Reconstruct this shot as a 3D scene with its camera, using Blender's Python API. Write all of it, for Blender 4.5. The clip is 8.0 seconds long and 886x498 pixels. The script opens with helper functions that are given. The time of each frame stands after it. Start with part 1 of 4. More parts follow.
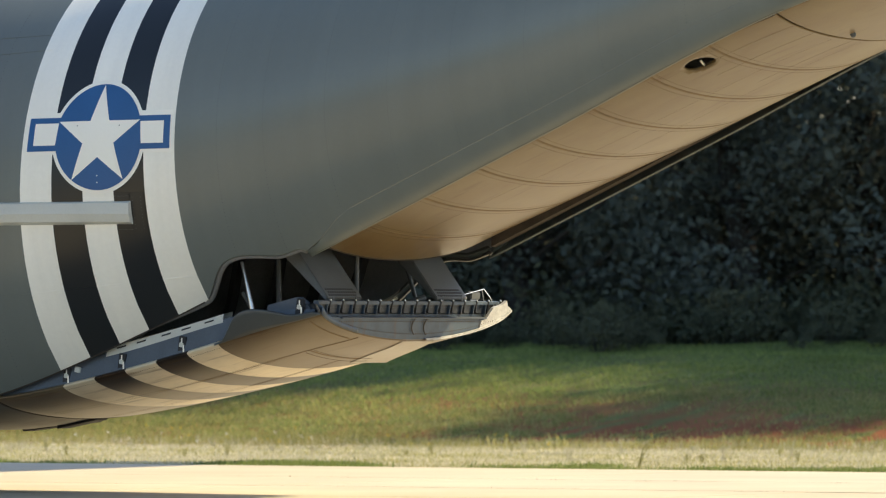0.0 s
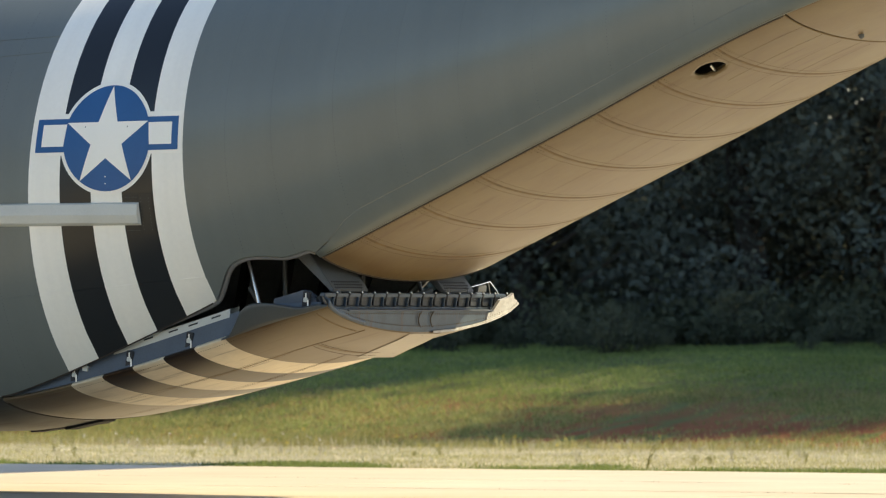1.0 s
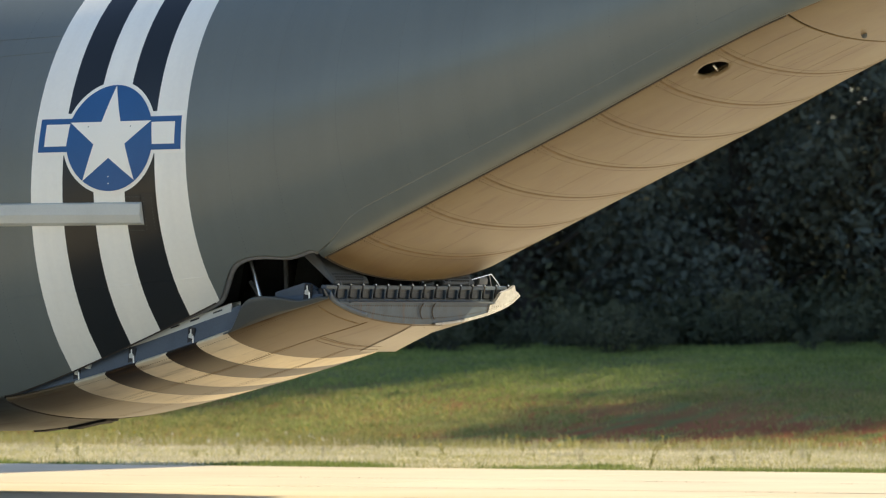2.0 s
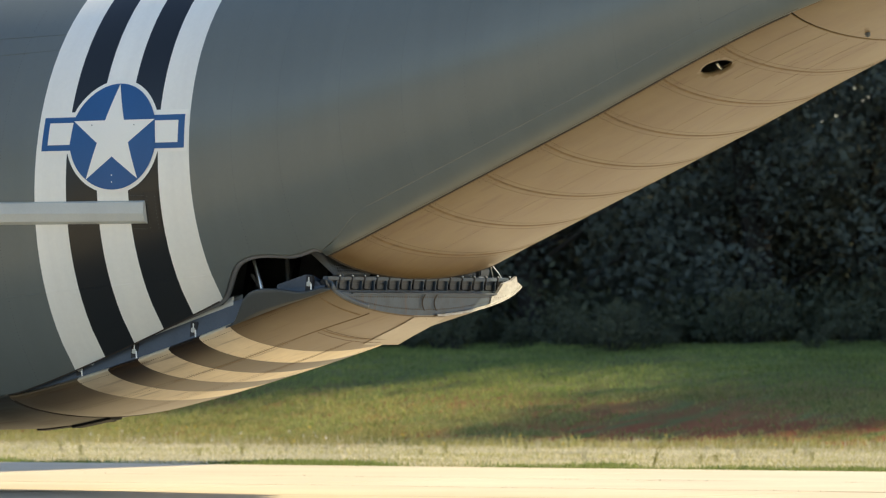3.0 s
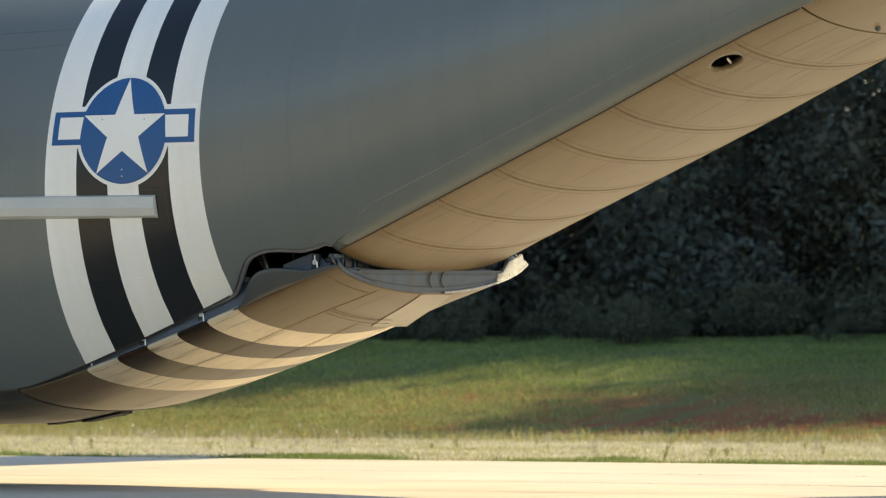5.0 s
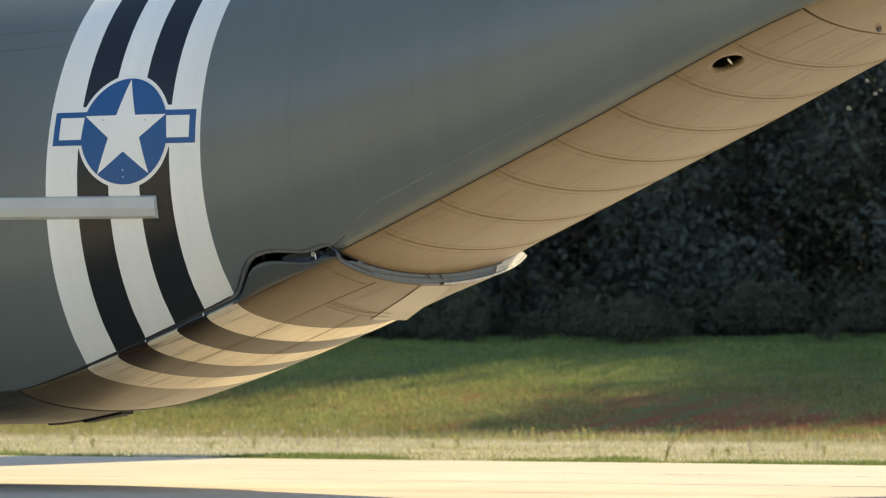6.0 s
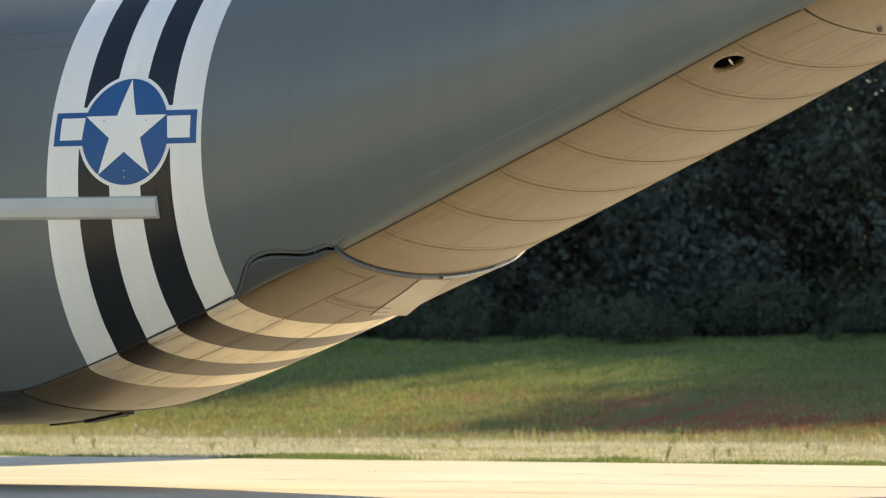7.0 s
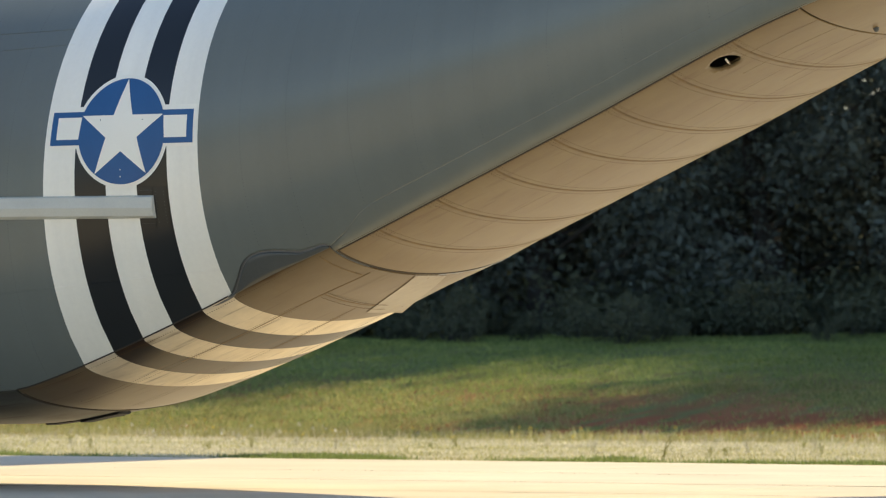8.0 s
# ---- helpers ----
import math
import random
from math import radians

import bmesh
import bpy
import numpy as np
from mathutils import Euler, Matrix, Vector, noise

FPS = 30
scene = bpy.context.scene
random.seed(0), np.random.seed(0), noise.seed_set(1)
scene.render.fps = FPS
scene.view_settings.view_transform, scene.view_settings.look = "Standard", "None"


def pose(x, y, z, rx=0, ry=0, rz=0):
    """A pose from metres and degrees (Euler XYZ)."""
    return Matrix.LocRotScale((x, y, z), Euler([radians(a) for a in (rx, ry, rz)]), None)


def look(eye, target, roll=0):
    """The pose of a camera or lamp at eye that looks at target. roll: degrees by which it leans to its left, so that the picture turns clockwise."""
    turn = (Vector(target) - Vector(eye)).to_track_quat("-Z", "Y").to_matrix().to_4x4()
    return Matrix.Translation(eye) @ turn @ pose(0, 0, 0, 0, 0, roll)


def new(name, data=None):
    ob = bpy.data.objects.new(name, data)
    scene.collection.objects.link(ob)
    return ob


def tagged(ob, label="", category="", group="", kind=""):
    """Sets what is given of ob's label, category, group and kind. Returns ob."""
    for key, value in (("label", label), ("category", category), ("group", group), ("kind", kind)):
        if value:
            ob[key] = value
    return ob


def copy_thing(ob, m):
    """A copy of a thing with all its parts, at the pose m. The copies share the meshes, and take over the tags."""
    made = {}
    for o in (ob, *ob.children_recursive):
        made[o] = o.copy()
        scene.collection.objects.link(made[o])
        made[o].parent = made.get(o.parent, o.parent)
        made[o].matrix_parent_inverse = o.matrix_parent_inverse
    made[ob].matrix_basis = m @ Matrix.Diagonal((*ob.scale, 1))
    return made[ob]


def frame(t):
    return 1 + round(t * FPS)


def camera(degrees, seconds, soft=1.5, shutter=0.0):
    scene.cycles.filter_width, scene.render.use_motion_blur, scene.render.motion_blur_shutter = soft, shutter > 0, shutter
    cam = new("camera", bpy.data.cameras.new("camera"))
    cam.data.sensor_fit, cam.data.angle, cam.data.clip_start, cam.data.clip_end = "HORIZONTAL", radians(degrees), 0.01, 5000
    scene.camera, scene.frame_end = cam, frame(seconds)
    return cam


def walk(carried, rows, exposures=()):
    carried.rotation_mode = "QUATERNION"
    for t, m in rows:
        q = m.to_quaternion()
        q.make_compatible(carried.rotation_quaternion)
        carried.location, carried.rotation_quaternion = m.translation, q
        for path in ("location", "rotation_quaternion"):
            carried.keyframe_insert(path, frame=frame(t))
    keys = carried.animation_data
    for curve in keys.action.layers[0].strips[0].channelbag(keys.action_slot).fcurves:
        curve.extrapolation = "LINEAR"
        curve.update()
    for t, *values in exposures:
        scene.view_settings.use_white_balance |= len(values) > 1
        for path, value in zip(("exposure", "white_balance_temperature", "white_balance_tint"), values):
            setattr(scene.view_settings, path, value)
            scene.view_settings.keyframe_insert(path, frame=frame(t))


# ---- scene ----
# ---------------- camera: held by hand far behind the port quarter, it pans a little ----------------
EYE = Vector((37.09, -59.36, 1.55))
FWD = Vector((-0.52992, 0.84805, 0.0))
RIGHT = Vector((0.84805, 0.52992, 0.0))
AIM = EYE + (FWD + RIGHT * (41 / 14000) + Vector((0, 0, 119 / 14000))) * 70


def aim(du, dv, k):
    """du, dv: how far the view has slid against the shot's end, in 1/200 m at the aircraft; k: how far the holder has sunk."""
    eye = EYE + (RIGHT * -0.027 + Vector((0, 0, -0.048))) * k
    return look(eye, AIM - RIGHT * (du / 200) + Vector((0, 0, dv / 200)))


cam = camera(6.411, 8.0, soft=1.2)
cam.data.dof.use_dof, cam.data.dof.focus_distance, cam.data.dof.aperture_fstop = True, 70.0, 4.0
PAN = [(0.0, -41, 10.5, 1), (0.5, -32.5, 11, 1), (1.0, -26.5, 12.5, 1), (1.5, -24, 12.5, 1), (2.3, -19.5, 11.5, 1), (3.0, -15.3, 9.5, 1),
       (3.5, -12.5, 8, 1), (4.0, -6.5, 6, 1), (4.5, -0.3, 0.5, 1), (4.7, 1.5, -0.5, 0.9), (5.2, 3.5, -0.5, 0.5), (5.8, 4.5, 0, 0.1), (6.0, 4.6, 0.3, 0),
       (6.5, 4.8, 1.5, 0), (7.0, 6.3, 1, 0), (7.5, 1.3, 1.5, 0), (8.0, 0, 0, 0)]
walk(cam, [(t, aim(du, dv, k)) for t, du, dv, k in PAN])

# ---------------- light ----------------
SUN_AZ, SUN_EL = radians(47.5), radians(39.5)   # azimuth from +x towards +y
world = bpy.data.worlds.new("sky")
scene.world = world
world.use_nodes = True
wn = world.node_tree
sky = wn.nodes.new("ShaderNodeTexSky")
sky.sky_type, sky.sun_disc = "NISHITA", False
sky.sun_elevation, sky.sun_rotation = SUN_EL, radians(90) - SUN_AZ
wn.nodes["Background"].inputs[1].default_value = 0.165
wn.links.new(sky.outputs[0], wn.nodes["Background"].inputs[0])
sun_data = bpy.data.lights.new("sun", "SUN")
sun_data.energy, sun_data.angle, sun_data.color = 5.0, radians(0.53), (1.0, 0.82, 0.50)
sun = new("sun", sun_data)
to_sun = Vector((math.cos(SUN_EL) * math.cos(SUN_AZ), math.cos(SUN_EL) * math.sin(SUN_AZ), math.sin(SUN_EL)))
sun.matrix_basis = look(to_sun * 200, (0, 0, 0))
scene.view_settings.exposure = 0.6


# ---------------- materials ----------------
def material(name, colour, rough=0.5, metal=0.0, scale=3.0, vary=0.15, bump=0.02, fine=60.0, coat=0.0):
    m = bpy.data.materials.new(name)
    m.use_nodes = True
    n, l = m.node_tree.nodes, m.node_tree.links
    b = n["Principled BSDF"]
    b.inputs["Metallic"].default_value = metal
    b.inputs["Coat Weight"].default_value = coat
    b.inputs["Specular IOR Level"].default_value = 0.42
    b.inputs["Coat Roughness"].default_value = 0.2
    co = n.new("ShaderNodeTexCoord")
    big, small = n.new("ShaderNodeTexNoise"), n.new("ShaderNodeTexNoise")
    big.inputs["Scale"].default_value, small.inputs["Scale"].default_value = scale, fine
    big.inputs["Detail"].default_value = 5
    for t in (big, small):
        l.new(co.outputs["Object"], t.inputs["Vector"])
    add = n.new("ShaderNodeMath")
    add.operation = "MULTIPLY_ADD"
    add.inputs[1].default_value = 0.5
    l.new(small.outputs[0], add.inputs[0])
    l.new(big.outputs[0], add.inputs[2])
    ramp = n.new("ShaderNodeMapRange")
    ramp.inputs["From Min"].default_value, ramp.inputs["From Max"].default_value = 0.4, 1.1
    ramp.inputs["To Min"].default_value, ramp.inputs["To Max"].default_value = 1 - vary, 1 + vary
    l.new(add.outputs[0], ramp.inputs["Value"])
    mul = n.new("ShaderNodeMixRGB")
    mul.blend_type, mul.inputs[0].default_value = "MULTIPLY", 1.0
    mul.inputs[1].default_value = (*colour, 1)
    l.new(ramp.outputs[0], mul.inputs[2])
    l.new(mul.outputs[0], b.inputs["Base Color"])
    rr = n.new("ShaderNodeMapRange")
    rr.inputs["To Min"].default_value, rr.inputs["To Max"].default_value = rough * 0.8, min(1, rough * 1.2)
    l.new(big.outputs[0], rr.inputs["Value"])
    l.new(rr.outputs[0], b.inputs["Roughness"])
    if bump:
        bp = n.new("ShaderNodeBump")
        bp.inputs["Strength"].default_value, bp.inputs["Distance"].default_value = 0.4, bump
        l.new(small.outputs[0], bp.inputs["Height"])
        l.new(bp.outputs[0], b.inputs["Normal"])
    m["base"] = mul.name
    return m


STRIPE_0, STRIPE_W = -2.524, 0.3124


def hull_paint(name, start=STRIPE_0, white=None, grey=None):
    """Grey paint with five black and white bands across the rear fuselage."""
    white, grey = white or WHITE, grey or GREY
    m = material(name, grey, 0.30, scale=0.7, vary=0.05, bump=0.0, fine=25)
    n, l = m.node_tree.nodes, m.node_tree.links
    base, b = n[m["base"]], n["Principled BSDF"]
    co = n.new("ShaderNodeTexCoord")
    sep = n.new("ShaderNodeSeparateXYZ")
    l.new(co.outputs["Object"], sep.inputs[0])
    k = n.new("ShaderNodeMath")
    k.operation = "SUBTRACT"
    k.inputs[1].default_value = start
    l.new(sep.outputs[0], k.inputs[0])
    d = n.new("ShaderNodeMath")
    d.operation = "DIVIDE"
    d.inputs[1].default_value = STRIPE_W * 5
    l.new(k.outputs[0], d.inputs[0])
    cr = n.new("ShaderNodeValToRGB")
    cr.color_ramp.interpolation = "CONSTANT"
    e = cr.color_ramp.elements
    e[0].position, e[0].color = 0, (*white, 1)
    e[1].position, e[1].color = 0.2, (*BLACK, 1)
    for i, c in ((2, white), (3, BLACK), (4, white)):
        e.new(i * 0.2).color = (*c, 1)
    l.new(d.outputs[0], cr.inputs[0])
    lo, hi = n.new("ShaderNodeMath"), n.new("ShaderNodeMath")
    lo.operation, hi.operation = "GREATER_THAN", "LESS_THAN"
    lo.inputs[1].default_value, hi.inputs[1].default_value = 0.0, 1.0
    both = n.new("ShaderNodeMath")
    both.operation = "MULTIPLY"
    for i, o in enumerate((lo, hi)):
        l.new(d.outputs[0], o.inputs[0])
        l.new(o.outputs[0], both.inputs[i])
    mix = n.new("ShaderNodeMixRGB")
    l.new(both.outputs[0], mix.inputs[0])
    mix.inputs[1].default_value = (*grey, 1)
    l.new(cr.outputs[0], mix.inputs[2])
    # faint upright streaks of weathering
    mp, tx, rg, mul = (n.new("ShaderNode" + k) for k in ("Mapping", "TexNoise", "MapRange", "MixRGB"))
    mp.inputs["Scale"].default_value = (4.0, 0.35, 0.35)
    tx.inputs["Scale"].default_value, tx.inputs["Detail"].default_value = 1.0, 7
    l.new(co.outputs["Object"], mp.inputs["Vector"])
    l.new(mp.outputs[0], tx.inputs["Vector"])
    rg.inputs["From Min"].default_value, rg.inputs["From Max"].default_value = 0.3, 0.7
    rg.inputs["To Min"].default_value, rg.inputs["To Max"].default_value = 0.94, 1.04
    l.new(tx.outputs[0], rg.inputs["Value"])
    mul.blend_type, mul.inputs[0].default_value = "MULTIPLY", 1.0
    l.new(mix.outputs[0], mul.inputs[1])
    l.new(rg.outputs[0], mul.inputs[2])
    l.new(mul.outputs[0], base.inputs[1])
    return m


def grime_and_tone(m, strength, tint=(0.105, 0.05, 0.02)):
    """Brown streaks along the airflow: oil and dust, and under the belly painted shade."""
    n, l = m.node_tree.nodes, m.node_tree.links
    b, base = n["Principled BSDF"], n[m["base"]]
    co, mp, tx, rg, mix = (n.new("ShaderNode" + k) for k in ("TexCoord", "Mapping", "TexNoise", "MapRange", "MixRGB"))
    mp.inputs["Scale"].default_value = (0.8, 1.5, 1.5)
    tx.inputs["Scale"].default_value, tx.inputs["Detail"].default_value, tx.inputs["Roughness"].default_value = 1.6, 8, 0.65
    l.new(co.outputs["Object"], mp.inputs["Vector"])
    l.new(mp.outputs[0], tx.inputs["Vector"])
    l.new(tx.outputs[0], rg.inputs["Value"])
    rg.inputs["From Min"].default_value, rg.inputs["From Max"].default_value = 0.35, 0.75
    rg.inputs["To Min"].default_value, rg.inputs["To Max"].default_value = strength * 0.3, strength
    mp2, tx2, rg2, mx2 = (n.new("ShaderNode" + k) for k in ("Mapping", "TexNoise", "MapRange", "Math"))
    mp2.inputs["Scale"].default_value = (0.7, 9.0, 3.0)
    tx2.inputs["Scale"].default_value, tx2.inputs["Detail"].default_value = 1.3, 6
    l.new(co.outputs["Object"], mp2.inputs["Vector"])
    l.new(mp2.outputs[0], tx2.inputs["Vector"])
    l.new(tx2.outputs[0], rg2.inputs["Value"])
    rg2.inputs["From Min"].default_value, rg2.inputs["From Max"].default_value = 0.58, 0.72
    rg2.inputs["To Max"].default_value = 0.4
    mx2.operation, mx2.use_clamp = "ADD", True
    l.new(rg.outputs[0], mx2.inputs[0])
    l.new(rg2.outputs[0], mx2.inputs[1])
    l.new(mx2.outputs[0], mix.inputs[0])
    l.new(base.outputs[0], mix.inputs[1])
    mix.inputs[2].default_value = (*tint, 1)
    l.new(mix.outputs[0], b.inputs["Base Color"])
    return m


GREY, WHITE, BLACK = (0.138, 0.154, 0.136), (0.88, 0.855, 0.745), (0.008, 0.0095, 0.009)
M_HULL = hull_paint("grey_paint_with_bands")
# ramp bands: real grime, plus warm ground bounce in the white and grey
M_RAMPSKIN = grime_and_tone(hull_paint("grimy_bounce_lit_ramp_bands", STRIPE_0 + 3.38, (0.88, 0.76, 0.54), (0.155, 0.118, 0.068)), 0.45, (0.072, 0.032, 0.008))
M_GREY = material("grey_paint", GREY, 0.32, scale=0.8, vary=0.1, bump=0)
# belly: oil, and the shade under the aircraft, both in the dark tint
M_BELLY = grime_and_tone(material("shaded_oily_belly_paint", GREY, 0.4, scale=0.8, vary=0.15, bump=0), 0.9, (0.035, 0.022, 0.012))
# grimy hull grey, with the apron's warm bounce put into the base colour
M_DOOR = grime_and_tone(material("grimy_bounce_lit_door_paint", (0.18, 0.137, 0.06), 0.34, scale=0.8, vary=0.12, bump=0), 0.68)
for m_, gloss in ((M_HULL, 0.5), (M_RAMPSKIN, 0.12), (M_DOOR, 0.3), (M_BELLY, 0.08)):
    m_.node_tree.nodes["Principled BSDF"].inputs["Specular IOR Level"].default_value = gloss
M_RAMP = material("blue_grey_primer", (0.078, 0.095, 0.115), 0.5, scale=4, vary=0.2, bump=0.0)
M_DARK = material("dark_interior", (0.03, 0.03, 0.03), 0.7, scale=4, vary=0.3)
M_WHITE = material("white_paint", WHITE, 0.32, bump=0, vary=0.025)
M_BLUE = material("blue_paint", (0.018, 0.092, 0.25), 0.35, bump=0, vary=0.08)
M_CREAM = material("pale_grey_strip", (0.55, 0.55, 0.48), 0.45, bump=0, vary=0.08)
M_STEEL = material("bright_steel", (0.7, 0.7, 0.68), 0.3, 1.0, bump=0)
M_RUBBER = material("black_rubber", (0.02, 0.02, 0.02), 0.7)
M_APRON = material("concrete_apron", (0.56, 0.503, 0.398), 0.9, scale=0.45, vary=0.16, bump=0.004, fine=30)
M_SOIL = material("red_soil", (0.16, 0.075, 0.04), 0.95, scale=0.4, vary=0.4, bump=0.03, fine=12)
n_, l_ = M_SOIL.node_tree.nodes, M_SOIL.node_tree.links
co_, sp_, ns_, ad_, rg_, mx_ = (n_.new("ShaderNode" + k) for k in ("TexCoord", "SeparateXYZ", "TexNoise", "Math", "MapRange", "MixRGB"))
l_.new(co_.outputs["Object"], sp_.inputs[0])
l_.new(co_.outputs["Object"], ns_.inputs["Vector"])
ns_.inputs["Scale"].default_value = 0.6
ad_.operation, ad_.inputs[1].default_value = "MULTIPLY_ADD", 3.0
l_.new(ns_.outputs[0], ad_.inputs[0])
l_.new(sp_.outputs[1], ad_.inputs[2])
rg_.inputs["From Min"].default_value, rg_.inputs["From Max"].default_value = 27.6, 28.4
l_.new(ad_.outputs[0], rg_.inputs["Value"])
l_.new(rg_.outputs[0], mx_.inputs[0])
mx_.inputs[1].default_value = (0.44, 0.40, 0.28, 1)
# the bank: green turf, worn down to red earth in patches near its foot
n2_, r2_, y2_, m2_, x2_ = (n_.new("ShaderNode" + k) for k in ("TexNoise", "MapRange", "MapRange", "Math", "MixRGB"))
mp_ = n_.new("ShaderNodeMapping")
mp_.inputs["Scale"].default_value = (1.6, 0.45, 1.0)
l_.new(co_.outputs["Object"], mp_.inputs["Vector"])
l_.new(mp_.outputs[0], n2_.inputs["Vector"])
n2_.inputs["Scale"].default_value, n2_.inputs["Detail"].default_value = 1.6, 9
r2_.inputs["From Min"].default_value, r2_.inputs["From Max"].default_value = 0.36, 0.52
l_.new(n2_.outputs[0], r2_.inputs["Value"])
y2_.inputs["From Min"].default_value, y2_.inputs["From Max"].default_value = 35.0, 30.5
l_.new(sp_.outputs[1], y2_.inputs["Value"])
m2_.operation = "MULTIPLY"
l_.new(r2_.outputs[0], m2_.inputs[0])
l_.new(y2_.outputs[0], m2_.inputs[1])
l_.new(m2_.outputs[0], x2_.inputs[0])
x2_.inputs[1].default_value, x2_.inputs[2].default_value = (0.12, 0.14, 0.055, 1), (0.22, 0.085, 0.042, 1)
l_.new(x2_.outputs[0], mx_.inputs[2])
l_.new(mx_.outputs[0], n_[M_SOIL["base"]].inputs[1])
for m_ in (M_SOIL, M_APRON):
    m_.node_tree.nodes["Principled BSDF"].inputs["Specular IOR Level"].default_value = 0.06
M_GRASS = material("grass", (0.07, 0.10, 0.025), 0.7, scale=0.3, vary=0.4, bump=0)
M_DRY = material("dry_grass", (0.30, 0.27, 0.12), 0.8, scale=0.5, vary=0.3, bump=0)
M_BARK = material("bark", (0.04, 0.036, 0.03), 0.9)
M_LEAF = material("leaves", (0.045, 0.06, 0.022), 0.9, scale=0.5, vary=0.35, bump=0)


# ---------------- mesh helpers ----------------
def part(name, bm, mat, parent=None, label="", smooth=False):
    me = bpy.data.meshes.new(name)
    bm.to_mesh(me)
    bm.free()
    me.materials.append(mat)
    if smooth:
        for p in me.polygons:
            p.use_smooth = True
    ob = new(name, me)
    ob.parent = parent
    if label:
        ob["label"] = label
    return ob


def box(bm, lo, hi, m=None, bevel=0.0):
    r = bmesh.ops.create_cube(bm, size=1.0)
    vs = r["verts"]
    for v in vs:
        v.co = Vector([(a + b) / 2 + c * (b - a) for a, b, c in zip(lo, hi, v.co)])
    if bevel:
        es = list({e for v in vs for e in v.link_edges})
        vs = list({v for f in bmesh.ops.bevel(bm, geom=es, offset=bevel, segments=2, affect="EDGES")["faces"] for v in f.verts} | {v for v in vs if v.is_valid})
    if m is not None:
        bmesh.ops.transform(bm, matrix=m, verts=vs)
    return vs


def rod(bm, a, b, r0, r1=None, seg=12):
    a, b = Vector(a), Vector(b)
    d = b - a
    m = Matrix.Translation((a + b) / 2) @ d.to_track_quat("Z", "Y").to_matrix().to_4x4()
    bmesh.ops.create_cone(bm, cap_ends=True, segments=seg, radius1=r0, radius2=r0 if r1 is None else r1, depth=d.length, matrix=m)


def prism(bm, outline, y0, y1):
    """A flat plate: an outline of (x, z) points, from y0 to y1."""
    a = [bm.verts.new((x, y0, z)) for x, z in outline]
    b = [bm.verts.new((x, y1, z)) for x, z in outline]
    n = len(a)
    new_faces = [bm.faces.new(a), bm.faces.new(b[::-1])]
    new_faces += [bm.faces.new((a[i], b[i], b[(i + 1) % n], a[(i + 1) % n])) for i in range(n)]
    bmesh.ops.recalc_face_normals(bm, faces=new_faces)


def grid(bm, nu, nv, fn, flip=False, closed=False):
    """A sheet of nu x nv points fn(i, j)."""
    vs = [[bm.verts.new(fn(i, j)) for j in range(nv)] for i in range(nu)]
    for i in range(nu - 1 + (1 if closed else 0)):
        for j in range(nv - 1):
            q = (vs[i][j], vs[(i + 1) % nu][j], vs[(i + 1) % nu][j + 1], vs[i][j + 1])
            bm.faces.new(q[::-1] if flip else q)
    return vs


def spline(table):
    """A smooth curve through (x, y) rows."""
    xs, ys = [float(a) for a, _ in table], [float(b) for _, b in table]
    n = len(xs)
    s = [(ys[min(i + 1, n - 1)] - ys[max(i - 1, 0)]) / (xs[min(i + 1, n - 1)] - xs[max(i - 1, 0)]) for i in range(n)]

    def f(x):
        if x <= xs[0]:
            return ys[0] + s[0] * (x - xs[0])
        if x >= xs[-1]:
            return ys[-1] + s[-1] * (x - xs[-1])
        i = max(k for k in range(n - 1) if xs[k] <= x)
        h = xs[i + 1] - xs[i]
        t = (x - xs[i]) / h
        return ((2 * t ** 3 - 3 * t * t + 1) * ys[i] + (t ** 3 - 2 * t * t + t) * h * s[i]
                + (-2 * t ** 3 + 3 * t * t) * ys[i + 1] + (t ** 3 - t * t) * h * s[i + 1])
    return f


# ---------------- the aircraft's shape: x aft, y to starboard, 0 at the ramp's rear end ----------------
HINGE, DOOR_END = -3.25, 4.68
YC = 1.56
YD = 1.485      # half width of the door; the skin rounds under from YC to here
chine = spline([(-13, 1.0), (-6, 1.0), (-4.2, 1.0), (-3.24, 1.046), (-2.95, 1.12), (-2.52, 1.265), (-1.9, 1.5), (-1.26, 1.76), (-0.5, 2.088), (0.06, 2.31), (2.43, 3.346), (4.68, 4.33), (8, 5.3)])
bulge = spline([(-13, 0.30), (-4, 0.28), (-3.25, 0.2), (-2.5, 0.195), (-1, 0.23), (0, 0.215), (1, 0.215), (3, 0.222), (4.86, 0.222), (8, 0.19)])
centre = spline([(-13, 2.82), (-4.5, 2.8), (-3.2, 2.8), (-2.52, 2.845), (-1.9, 2.985), (-0.96, 3.22), (0, 3.43), (2.4, 4.04), (4.86, 4.62), (8, 5.15)])
radius = spline([(-13, 2.22), (-4.5, 2.22), (-3.2, 2.22), (-2.52, 2.19), (-1.9, 2.1), (-0.96, 1.86), (0, 1.67), (2.4, 1.25), (4.86, 0.98), (8, 0.8)])
flat = spline([(-13, 0), (-4.5, 0), (-3.2, 0), (-2.52, 0.015), (-1.9, 0.06), (-0.96, 0.25), (0, 0.36), (2.4, 0.58), (4.86, 0.68), (8, 0.5)])
notch = spline([(-1.02, 0), (-0.97, 0.006), (-0.92, 0.035), (-0.84, 0.105), (-0.77, 0.17), (-0.69, 0.207), (-0.56, 0.202), (-0.44, 0.165), (-0.31, 0.11), (-0.22, 0.072), (-0.11, 0.055), (0.0, 0.045), (0.04, 0.02), (0.06, 0)])


def side_angle(x, z):
    return math.asin(max(-0.99, min(0.99, (z - centre(x)) / radius(x))))


